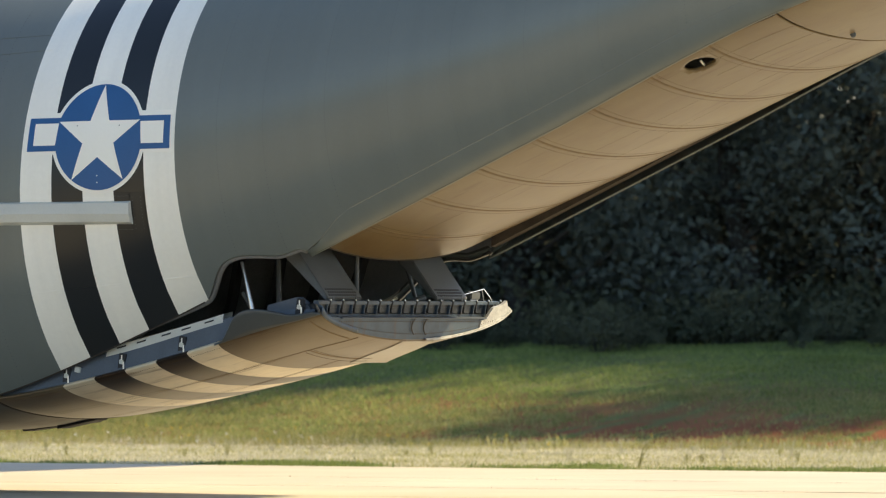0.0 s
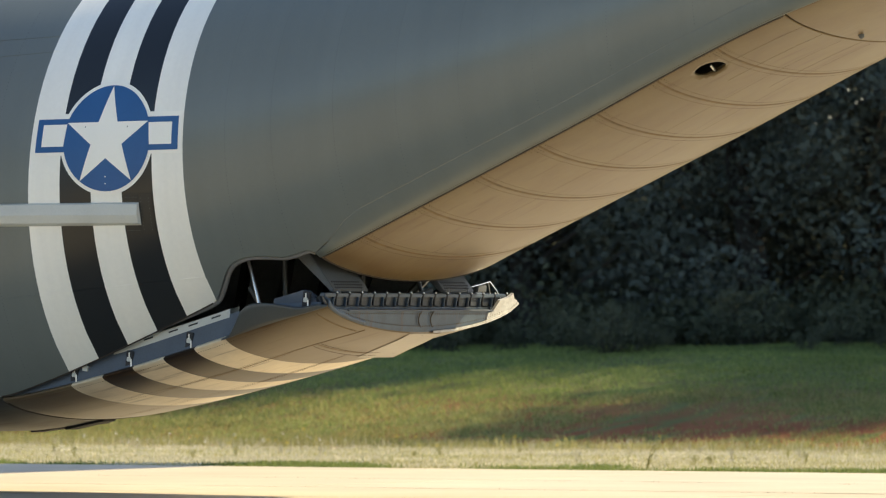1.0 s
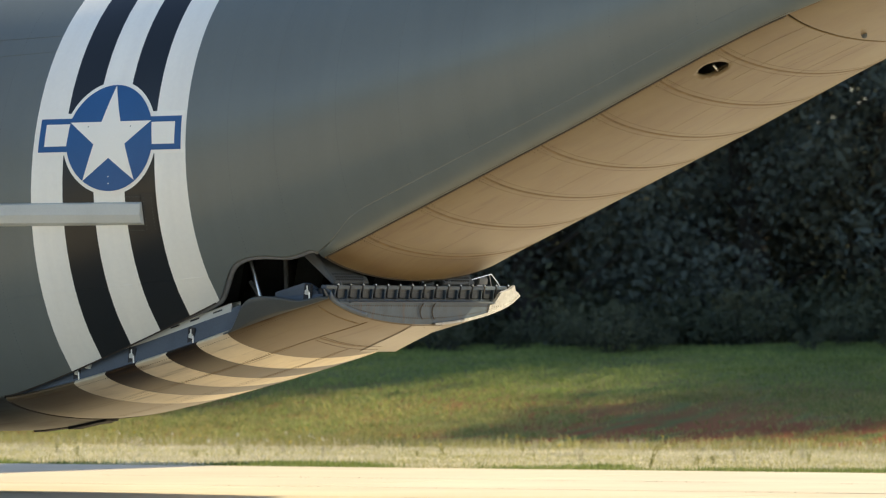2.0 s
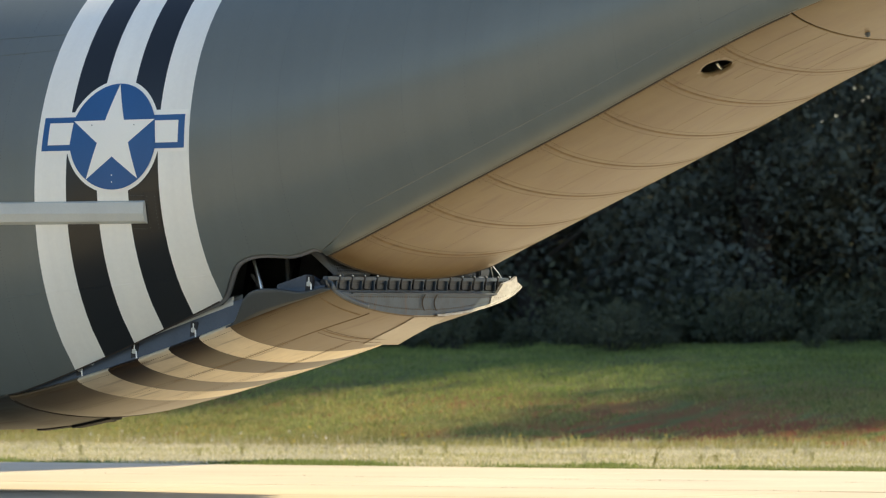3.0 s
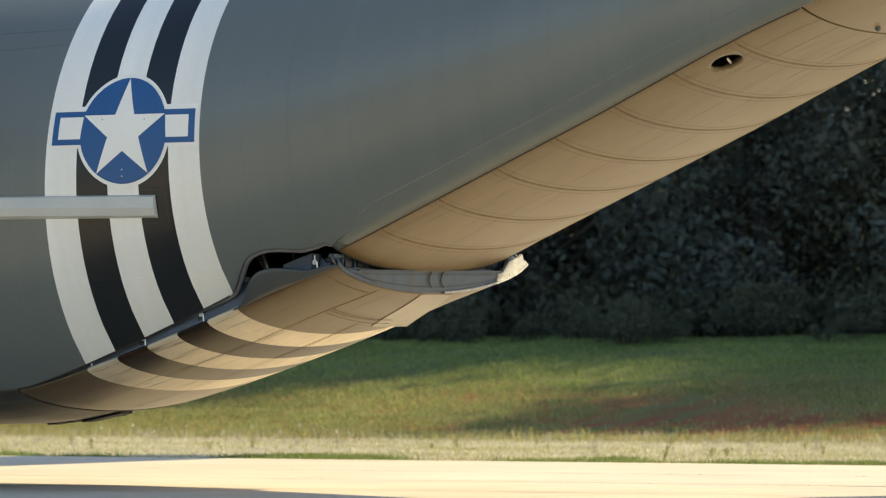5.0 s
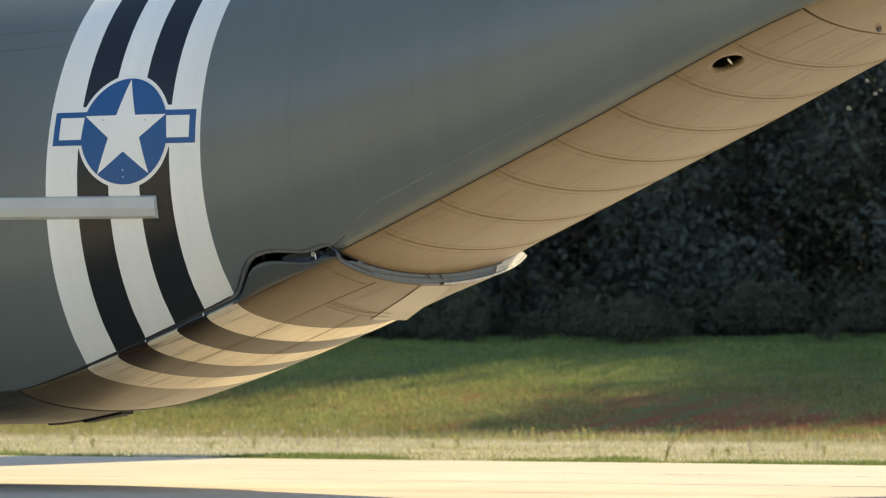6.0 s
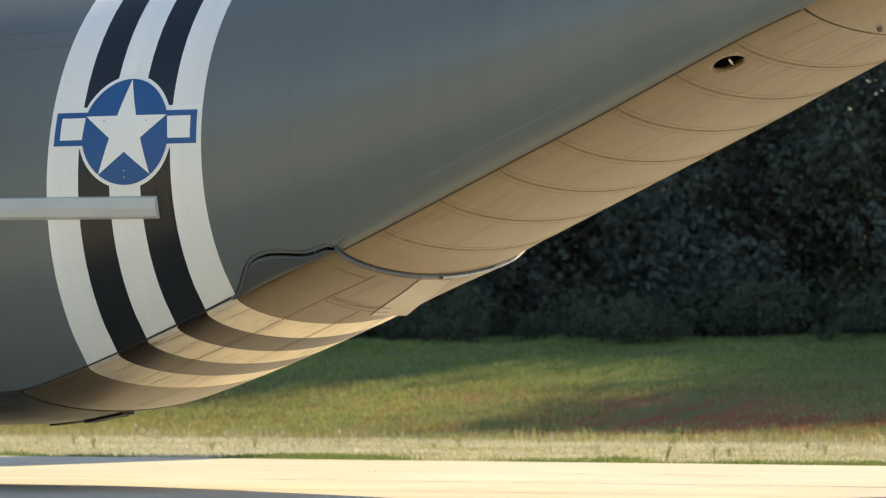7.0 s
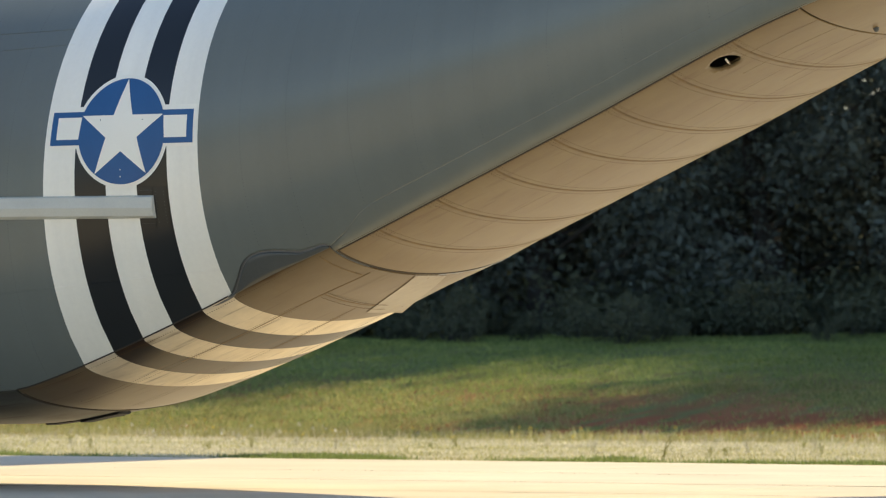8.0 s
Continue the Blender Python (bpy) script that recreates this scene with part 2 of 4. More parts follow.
def side(x, a, off=0.0, sign=-1):
    """The point of the fuselage's side at station x and angle a over the horizontal; off: how far outside the skin."""
    r, c, w = radius(x), centre(x), flat(x)
    a0 = side_angle(x, chine(x))
    fix = YC - w - r * math.cos(a0)
    s = max(0, min(1, (a - a0) / 1.2))
    y = w + r * math.cos(a) + fix * (1 - s) ** 2
    return Vector((x, sign * (y + off * math.cos(a)), c + (r + off) * math.sin(a)))


def side_at(x, z, off=0.0, sign=-1):
    return side(x, side_angle(x, z), off, sign)


def belly(x, y, off=0.0):
    k = max(0.0, 1 - (y / YC) ** 2)
    return Vector((x, y, chine(x) - bulge(x) * k ** 0.68 - off))


def ramp_belly(x, y, off=0.0):
    """The ramp's underside: it bellies out a little more towards its rear end."""
    t = max(0.0, min(1.0, (x + 0.9) / 0.8))
    return belly(x, y, off + 0.03 * t * t * (3 - 2 * t) * max(0.0, 1 - (y / YC) ** 2))


def door_belly(x, y):
    """The door's underside, as full as the ramp where they meet."""
    t = max(0.0, 1 - (x - 0.05) / 0.38)
    return belly(x, y, 0.03 * t * t * (3 - 2 * t) * max(0.0, 1 - (y / YC) ** 2))


def stations(a, b, step):
    n = max(1, round((b - a) / step))
    return [a + (b - a) * i / n for i in range(n + 1)]


# ---------------- aircraft ----------------
plane = tagged(new("cargo_aircraft"), "grey military cargo aircraft with black and white bands, closing its ramp", "aircraft")
plane.location = (0, 0, -0.15)
M_SEAM = material("dirty_seam", (0.06, 0.05, 0.04), 0.7, bump=0, vary=0.3, scale=8)
M_ENDPLATE = grime_and_tone(material("riveted_blue_grey_paint", (0.052, 0.078, 0.105), 0.45, scale=7, vary=0.4, bump=0), 0.08)
M_FAIR = material("dull_grey_paint", (0.072, 0.078, 0.073), 0.4, scale=2, vary=0.15, bump=0)
# darker copy of the blue-grey paint: shade between the teeth, painted in
M_TEETH = material("shaded_blue_grey_paint", (0.034, 0.04, 0.046), 0.45, scale=6, vary=0.25, bump=0)
M_RIB = material("grimy_brown_strap", (0.085, 0.054, 0.022), 0.6, bump=0, vary=0.35, scale=6)
M_STRAP = material("oil_stained_strap", (0.15, 0.10, 0.048), 0.5, bump=0, vary=0.5, scale=9)
# pale grey for the corner horn: the sun on it is in the colour
M_RAMPSKIN2 = grime_and_tone(material("sunlit_grey_paint", (0.42, 0.42, 0.39), 0.4, scale=16, vary=0.35, bump=0), 0.2)
M_SHOE = grime_and_tone(material("scuffed_shoe_paint", (0.30, 0.27, 0.2), 0.3, scale=14, vary=0.3, bump=0), 0.5)
M_LINER = material("quilted_cabin_lining", (0.42, 0.44, 0.44), 0.8, scale=3, vary=0.3, bump=0)
M_PLATE = material("worn_grey_plate", (0.085, 0.092, 0.092), 0.5, scale=5, vary=0.2, bump=0)
M_LIP = material("grey_rubber_seal", (0.15, 0.145, 0.13), 0.6, scale=9, vary=0.2, bump=0)

for m_ in (M_RIB, M_STRAP, M_SEAM):
    m_.node_tree.nodes["Principled BSDF"].inputs["Specular IOR Level"].default_value = 0.12


def skinned(ob, t, inwards=True):
    s = ob.modifiers.new("skin", "SOLIDIFY")
    s.thickness, s.offset = t, (-1 if inwards else 1)
    return ob


def lower_edge(x):
    if x > 0.06:      # beside the door the skin rounds under from here
        t = min(1.0, (x - 0.06) / 0.5)
        return chine(x) + 0.15 * t * t * (3 - 2 * t)
    return chine(x) + (max(0, notch(x)) if x > -1.02 else 0)


def hull_sheet(name, xs, mat, off, parent, m=33):
    bm = bmesh.new()

    def pt(i, j, sign):
        x = xs[i]
        a0 = side_angle(x, lower_edge(x))
        if j == m:
            p = side(x, math.pi / 2, off, sign)
            return Vector((p.x, 0, p.z))
        return side(x, a0 + (math.pi / 2 - a0) * (0.004 if j == 1 else j / (m - 1)), off, sign)
    grid(bm, len(xs), m + 1, lambda i, j: pt(i, j, -1))
    grid(bm, len(xs), m + 1, lambda i, j: pt(i, j, 1), flip=True)
    bmesh.ops.remove_doubles(bm, verts=bm.verts[:], dist=0.0005)
    return part(name, bm, mat, parent, smooth=True)


HULL_X = stations(-16, -4.4, 0.4)[:-1] + stations(-4.4, -1.02, 0.1)[:-1] + stations(-1.02, 0.06, 0.03)[:-1] + stations(0.06, 7.5, 0.18)
skinned(hull_sheet("fuselage", HULL_X, M_HULL, 0, plane), 0.045)
hull_sheet("cabin_lining", [x for x in HULL_X if -14 < x < 4.6], M_LINER, -0.09, plane)


def belly_sheet(name, a, b, step, mat, parent, shift=Vector((0, 0, 0)), ny=33, t=0.03, shape=belly, half=YC):
    bm = bmesh.new()
    xs = stations(a, b, step)
    xs = xs[:1] + [a + 0.006] + xs[1:-1] + [b - 0.006] + xs[-1:]
    ys = [half * math.sin(math.pi / 2 * (2 * j / (ny - 1) - 1)) for j in range(ny)]
    grid(bm, len(xs), ny, lambda i, j: shape(xs[i], ys[j]) - shift, flip=True)
    return skinned(part(name, bm, mat, parent, smooth=True), t)


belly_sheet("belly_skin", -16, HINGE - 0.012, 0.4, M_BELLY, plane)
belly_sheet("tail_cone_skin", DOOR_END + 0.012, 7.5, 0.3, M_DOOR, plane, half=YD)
bm = bmesh.new()
box(bm, (-14.1, -1.9, 1.0), (-14.0, 1.9, 4.6))
part("front_bulkhead", bm, M_LINER, plane)
bm = bmesh.new()
box(bm, (-14, -1.5, 1.02), (HINGE - 0.05, 1.5, 1.08))
part("cabin_floor", bm, M_LINER, plane)


def ribbon(bm, pts, w, h):
    """A low strip along points that lie on a surface: pts are (place, normal, across)."""
    rings = []
    for p, nrm, acr in pts:
        rings.append([bm.verts.new(p + acr * (sx * w / 2) + nrm * hz) for sx, hz in ((-1, -0.004), (-0.8, h), (0.8, h), (1, -0.004))])
    for a, b in zip(rings, rings[1:]):
        for k in range(3):
            bm.faces.new((a[k], a[k + 1], b[k + 1], b[k]))
    bmesh.ops.recalc_face_normals(bm, faces=bm.faces[:])


def belly_frame(x, y, shift):
    p = belly(x, y)
    dx = (belly(x + 0.01, y) - belly(x - 0.01, y)).normalized()
    dy = (belly(x, y + 0.005) - belly(x, y - 0.005)).normalized()
    n = dy.cross(dx).normalized()
    if n.z > 0:
        n = -n
    return p - shift, n, dx, dy


def side_frame(x, z, sign=-1):
    p = side_at(x, z, 0, sign)
    dx = (side_at(x + 0.01, z, 0, sign) - side_at(x - 0.01, z, 0, sign)).normalized()
    dz = (side_at(x, z + 0.01, 0, sign) - side_at(x, z - 0.01, 0, sign)).normalized()
    n = dx.cross(dz).normalized()
    if n.y * sign < 0:
        n = -n
    return p, n, dx, dz


def rivets(name, places, parent, mat=None, r=0.0075):
    """Rows of small rivet heads as one mesh; places are (place, normal)."""
    vs, fs = [], []
    for p, n in places:
        q = n.to_track_quat("Z", "Y")
        b = len(vs)
        for k in range(6):
            vs.append(p + q @ Vector((r * math.cos(k * 1.0472), r * math.sin(k * 1.0472), -0.001)))
        vs.append(p + n * (r * 0.5))
        fs += [(b + k, b + (k + 1) % 6, b + 6) for k in range(6)]
    me = bpy.data.meshes.new(name)
    me.from_pydata(vs, [], fs)
    me.materials.append(mat or M_SEAM)
    ob = new(name, me)
    ob.parent = parent
    ob["kind"] = "stuff"
    return ob


# ---- cargo door, hinged at its rear end ----
DOOR_PIVOT = Vector((DOOR_END, 0, chine(DOOR_END) + 0.05))
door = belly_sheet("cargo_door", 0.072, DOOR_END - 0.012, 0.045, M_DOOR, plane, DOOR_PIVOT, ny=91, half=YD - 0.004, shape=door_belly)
door["label"] = "curved grey belly door with ribs"
YS = [-1.47 + 2.94 * k / 40 for k in range(41)]
dots = []
for k in range(7):
    x = 0.50 + 0.585 * k
    bm = bmesh.new()
    ribbon(bm, [(f[0], f[1], f[2]) for f in (belly_frame(x, y, DOOR_PIVOT) for y in YS)], 0.026, 0.002)
    part("rib_seam", bm, M_STRAP, door)
    for dx in (-0.055, 0.055):
        for i in range(90):
            f = belly_frame(x + dx, -1.46 + 2.92 * i / 89, DOOR_PIVOT)
            dots.append((f[0], f[1]))
    for a in range(5):
        for b in range(6 - a):
            f = belly_frame(x - 0.06 - 0.035 * b + 0.1, -1.45 + 0.04 * a, DOOR_PIVOT)
            dots.append((f[0], f[1]))
for y in (-1.455, -0.42, 0.1, 1.1):
    for i in range(180):
        x = 0.12 + 4.5 * i / 179
        if y == 0.1 and x < 2.2:
            continue
        f = belly_frame(x, y, DOOR_PIVOT)
        dots.append((f[0], f[1]))
for y in (-1.15, -0.8, -0.1):
    for i in range(60):
        f = belly_frame(3.75 + 0.9 * i / 59, y, DOOR_PIVOT)
        dots.append((f[0], f[1]))
rivets("riveting", dots, door, M_RIB, r=0.0068)
# round port with a bright rod in it
PORT_X, PORT_Y = 3.795, -1.195
f0 = belly_frame(PORT_X, PORT_Y, DOOR_PIVOT)
turn = Matrix((f0[2], f0[1].cross(f0[2]), f0[1])).transposed().to_4x4()
turn.translation = f0[0]
def cut_port():
    bm = bmesh.new()
    bm.from_mesh(door.data)
    back = turn.inverted()
    bmesh.ops.delete(bm, geom=[f for f in bm.faces if (lambda q: q.x ** 2 + q.y ** 2 < 0.13 ** 2 and abs(q.z) < 0.2)(back @ f.calc_center_median())], context="FACES")
    for v in bm.verts:
        q = back @ v.co
        if v.is_boundary and math.hypot(q.x, q.y) < 0.25 and abs(q.z) < 0.2:
            k = 0.138 / math.hypot(q.x, q.y)
            w = turn @ Vector((q.x * k, q.y * k, 0)) + DOOR_PIVOT
            v.co = belly(w.x, w.y) - DOOR_PIVOT
    bm.to_mesh(door.data)
    bm.free()


cut_port()
bm = bmesh.new()
rod(bm, turn @ Vector((-0.03, -0.125, -0.03)), turn @ Vector((0.02, 0.02, -0.03)), 0.012)
part("port_rod", bm, M_STEEL, door, "bright rod across the open port")
bm = bmesh.new()
bmesh.ops.create_cone(bm, cap_ends=True, segments=32, radius1=0.2, radius2=0.2, depth=0.02, matrix=turn @ Matrix.Translation((0, 0, -0.22)))
part("port_backing", bm, M_LINER, door)
# stiffening flange round the door's inner edge
bm = bmesh.new()
box(bm, (0.1, -1.45, chine(0.1) + 0.02), (0.16, 1.45, chine(0.1) + 0.12))
bmesh.ops.translate(bm, verts=bm.verts[:], vec=-DOOR_PIVOT)
part("door_beam", bm, M_LINER, door)

bm = bmesh.new()
ribbon(bm, [(door_belly(0.083, y) - DOOR_PIVOT, belly_frame(0.083, y, DOOR_PIVOT)[1], Vector((1, 0, 0.4)).normalized()) for y in YS], 0.022, 0.003)
part("door_seam", bm, M_SEAM, door)

# dark sills along both sides of the door's opening
for s in (-1, 1):
    bm = bmesh.new()
    pts = stations(0.15, DOOR_END, 0.3)
    grid(bm, len(pts), 4, lambda i, j: Vector((pts[i], s * (1.46 if j in (0, 3) else 1.36), chine(pts[i]) + (0.03 if j < 2 else 0.14))))
    bmesh.ops.recalc_face_normals(bm, faces=bm.faces[:])
    part("door_sill", bm, M_SEAM, plane)
    for x in (0.55, 1.9, 3.3):
        bm = bmesh.new()
        box(bm, (x, s * 1.44 - 0.05, chine(x) + 0.09), (x + 0.16, s * 1.44 + 0.05, chine(x) + 0.2), bevel=0.012)
        part("door_latch", bm, M_PLATE, plane)
    # cover strip under the skin, over the door's seam
    bm = bmesh.new()
    ribbon(bm, [(f[0], f[1], f[3]) for f in (belly_frame(x, s * (YD - 0.012), DOOR_PIVOT) for x in stations(0.09, DOOR_END - 0.02, 0.15))], 0.02, 0.003)
    part("door_seam", bm, M_SEAM, door)
    # the skin rounds under, from the side to the door's edge
    bm = bmesh.new()
    xs = stations(0.06, 7.5, 0.12)

    def rounding(i, j):
        x, t = xs[i], (0, 0.02, 0.15, 0.3, 0.45, 0.6, 0.75, 0.97, 1)[j]
        a0 = side_angle(x, lower_edge(x))
        p0, p2 = side(x, a0, 0, s), belly(x, s * YD)
        slope = (belly(x, s * (YD - 0.01)).z - p2.z) / 0.01      # fall of the belly towards the middle
        # the corner where the side's and the belly's tangents meet
        d = p0 - side(x, a0 + 0.03, 0, s)
        ty, tz = d.y * s / d.length, d.z / d.length
        y0, y2 = abs(p0.y), abs(p2.y)
        k = (p2.z - slope * (y0 - y2) - p0.z) / (tz + slope * ty)
        k = max(0.02, min(0.25, k))
        p1 = Vector((x, s * (y0 + ty * k), p0.z + tz * k))
        return p0 * (1 - t) ** 2 + p1 * (2 * t * (1 - t)) + p2 * t * t
    grid(bm, len(xs), 9, rounding)
    bmesh.ops.recalc_face_normals(bm, faces=bm.faces[:])
    skinned(part("lower_skin", bm, M_HULL, plane, smooth=True), 0.02)
    rows_ = []
    for k in range(230):
        x = 0.15 + 4.6 * k / 229
        p = belly(x, s * (YD + 0.022))
        n = Vector((0, s * 0.55, -0.83))
        rows_.append((p + n * 0.004, n))
    rivets("riveting", rows_, plane, M_RIB, r=0.006)

# frames of the cabin, seen through the open ramp
for x in (-3.0, -2.5, -2.0, -1.5, -0.6, -0.1, 0.5, 1.1):
    bm = bmesh.new()
    a0 = side_angle(x, lower_edge(x) + 0.12)
    pts = []
    for k in range(14):
        a = a0 + (1.45 - a0) * k / 13
        p, q = side(x, a, -0.10, 1), side(x, a, -0.2, 1)
        pts.append((p, (q - p).normalized(), Vector((1, 0, 0))))
    ribbon(bm, pts, 0.07, 0.09)
    part("cabin_frame", bm, M_PLATE, plane)

# bracket in the notch
bm = bmesh.new()
prism(bm, [(-1.0, 2.36), (-0.99, 2.55), (-0.86, 2.62), (-0.74, 2.44), (-0.86, 2.36)], -1.44, -1.38)
bracket = part("notch_bracket", bm, M_PLATE, plane)
for x, z in ((-0.90, 2.52), (-0.86, 2.45)):
    bm = bmesh.new()
    rod(bm, (x, -1.47, z), (x, -1.44, z), 0.022, 0.016, 12)
    part("bolt", bm, M_STEEL, bracket)

# small drain fitting behind the door
f0 = belly_frame(DOOR_END + 0.1, -0.34, Vector((0, 0, 0)))
bm = bmesh.new()
rod(bm, f0[0] - f0[1] * 0.01, f0[0] + f0[1] * 0.025, 0.028, 0.022, 16)
rod(bm, f0[0] + f0[1] * 0.025, f0[0] + f0[1] * 0.035, 0.022, 0.01, 16)
part("drain_fitting", bm, M_PLATE, plane)

# ---- ramp, hinged at its front end ----
RAMP_PIVOT = Vector((-3.38, 0, 1.08))
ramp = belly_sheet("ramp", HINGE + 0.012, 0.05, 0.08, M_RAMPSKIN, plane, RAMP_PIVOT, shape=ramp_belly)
ramp["label"] = "rising cargo ramp with banded grey underside"


def on_ramp(name, bm, mat, label="", smooth=False, parent=None):
    bmesh.ops.translate(bm, verts=bm.verts[:], vec=-RAMP_PIVOT)
    return part(name, bm, mat, parent or ramp, label, smooth)


bm = bmesh.new()
ribbon(bm, [(f[0], f[1], f[2]) for f in (belly_frame(HINGE + 0.02, -1.5 + 3.0 * k / 40, RAMP_PIVOT) for k in range(41))], 0.04, 0.004)
part("hinge_seam", bm, M_SEAM, ramp)
for s in (-1, 1):
    # rounded fairing that fills the notch of the fuselage
    xs = stations(-1.0, 0.045, 0.03)
    bm = bmesh.new()

    def fairing(i, j):
        x = xs[i]
        top = min(notch(max(-1.02, x - 0.016)), notch(x), notch(min(0.06, x + 0.012))) - 0.014
        z = chine(x) + max(0.004, top) * j / 5
        return side_at(x, z, -0.004, s)
    grid(bm, len(xs), 6, fairing)
    bmesh.ops.recalc_face_normals(bm, faces=bm.faces[:])
    ob = on_ramp("side_fairing", bm, M_FAIR, smooth=True)
    skinned(ob, 0.02)
    # upright side wall
    ht = spline([(HINGE, 0.05), (-2.6, 0.2), (-1.9, 0.21), (-1.0, 0.22), (-0.5, 0.16), (0, 0.05)])
    xs2 = stations(HINGE + 0.05, -0.05, 0.1)
    bm = bmesh.new()
    grid(bm, len(xs2), 4, lambda i, j: Vector((xs2[i], s * ((1.53, 1.495, 1.45, 1.45)[j]), chine(xs2[i]) + (0.0, ht(xs2[i]), ht(xs2[i]), 0.0)[j])))
    bmesh.ops.recalc_face_normals(bm, faces=bm.faces[:])
    on_ramp("side_wall", bm, M_RAMP, "blue-grey painted side wall")
    # pale rail with slots
    bm = bmesh.new()
    xs3 = stations(-2.15, -0.98, 0.1)
    grid(bm, len(xs3), 4, lambda i, j: Vector((xs3[i], s * (1.5, 1.5, 1.36, 1.36)[j], chine(xs3[i]) + (0.17, 0.265, 0.285, 0.17)[j] - (0.02 if xs3[i] < -2.1 else 0))))
    bmesh.ops.recalc_face_normals(bm, faces=bm.faces[:])
    rail = on_ramp("edge_rail", bm, M_CREAM, "pale slotted edge rail")
    for x in (-2.0, -1.8, -1.55, -1.35, -1.12):
        bm = bmesh.new()
        box(bm, (x - 0.045, s * 1.498 - 0.006, chine(x) + 0.228), (x + 0.045, s * 1.498 + 0.006, chine(x) + 0.242))
        for v in bm.verts:
            v.co.z += 0.42 * (v.co.x - x)
        on_ramp("slot", bm, M_DARK, parent=rail)
    # latches down the wall
    for x in (-2.53, -1.967, -1.362, -0.2):
        z = chine(x)
        h = ht(x)
        bm = bmesh.new()
        y = s * 1.508
        top = z + min(0.17, h * 0.95) + (0.1 if x > -0.5 else 0)
        low = top - 0.15
        box(bm, (x - 0.038, y - 0.015, low), (x + 0.038, y + 0.015, top), bevel=0.006)
        lt = on_ramp("latch", bm, M_DARK, "dark latch with bright steel hook")
        bm = bmesh.new()
        box(bm, (x - 0.022, y + s * 0.016 - 0.008, low + 0.055), (x + 0.018, y + s * 0.016 + 0.008, low + 0.095), bevel=0.004)
        on_ramp("hook_block", bm, M_CREAM, parent=lt)
        bm = bmesh.new()
        rod(bm, (x - 0.004, y + s * 0.018, top - 0.015), (x + 0.004, y + s * 0.018, low + 0.06), 0.006)
        on_ramp("hook", bm, M_STEEL, parent=lt)
        bm = bmesh.new()
        rod(bm, (x + 0.022, y + s * 0.018, low + 0.08), (x + 0.034, y + s * 0.018, low + 0.005), 0.0075)
        on_ramp("hook_arm", bm, M_STEEL, parent=lt)
    # block behind the fairing
    bm = bmesh.new()
    prism(bm, [(-0.56, 2.09), (-0.56, 2.285), (-0.27, 2.40), (-0.135, 2.34), (-0.1, 2.29), (-0.3, 2.2)], s * 1.42 - 0.05, s * 1.42 + 0.05)
    on_ramp("end_block", bm, M_RAMP)
    # upright ear before the fairing
    bm = bmesh.new()
    prism(bm, [(-0.99, 1.9), (-0.955, 2.09), (-0.84, 2.15), (-0.79, 2.1), (-0.79, 2.0)], s * 1.45 - 0.02, s * 1.45 + 0.02)
    on_ramp("end_ear", bm, M_RAMP)
# lifting rod on the port side
bm = bmesh.new()
rod(bm, (-0.70, -1.36, 2.03), (-0.955, -1.36, 2.61), 0.021, 0.016, seg=16)
rod(bm, (-0.70, -1.42, 2.03), (-0.70, -1.30, 2.03), 0.035, seg=16)
on_ramp("lifting_rod", bm, M_STEEL, "bright steel lifting rod")

# struts that stand on the ramp's floor
for a, b, r in (((-0.70, 1.36, 2.10), (-0.955, 1.36, 2.61), 0.02), ((-0.35, -0.33, 2.22), (-0.45, -0.33, 2.9), 0.02), ((-0.42, 0.0, 2.2), (-0.15, 0.45, 2.42), 0.03),
                ((-0.5, 0.1, 2.2), (-0.12, 0.75, 2.45), 0.022), ((-0.72, -1.3, 2.10), (-0.94, -1.3, 2.34), 0.018), ((-0.75, -0.95, 2.1), (-0.85, -0.95, 2.7), 0.022)):
    bm = bmesh.new()
    rod(bm, a, b, r, seg=12)
    on_ramp("ramp_strut", bm, M_PLATE)

# small pale tag on the wall
bm = bmesh.new()
box(bm, (-2.445, -1.535, chine(-2.4) + 0.095), (-2.39, -1.50, chine(-2.4) + 0.145), bevel=0.004)
on_ramp("tag", bm, M_CREAM, "small pale tag")

# floor of the ramp
bm = bmesh.new()
xs = stations(HINGE + 0.05, -0.05, 0.15)
grid(bm, len(xs), 4, lambda i, j: Vector((xs[i], (-1.46, 1.46, 1.46, -1.46)[j], chine(xs[i]) + (0.13, 0.13, 0.08, 0.08)[j] * min(1, (xs[i] - HINGE) * 2))))
bmesh.ops.recalc_face_normals(bm, faces=bm.faces[:])
on_ramp("ramp_floor", bm, M_RAMP)

# end of the ramp: curved plate, flange, toothed beam
ZE = chine(0.05)
bm = bmesh.new()
ny = 33
ye = [-1.54 + 3.08 * j / (ny - 1) for j in range(ny)]
grid(bm, ny, 2, lambda i, j: Vector((0.045, ye[i], (ramp_belly(0.05, ye[i]).z + 0.004) if j == 0 else max(ZE - 0.035, ramp_belly(0.05, ye[i]).z + 0.006))))
bmesh.ops.recalc_face_normals(bm, faces=bm.faces[:])
skinned(on_ramp("end_plate", bm, M_ENDPLATE, "riveted blue-grey end plate"), 0.012)
bm = bmesh.new()
box(bm, (0.0, -1.22, ZE - 0.045), (0.068, 1.2, ZE - 0.034), bevel=0.003)
on_ramp("flange", bm, M_RAMP)
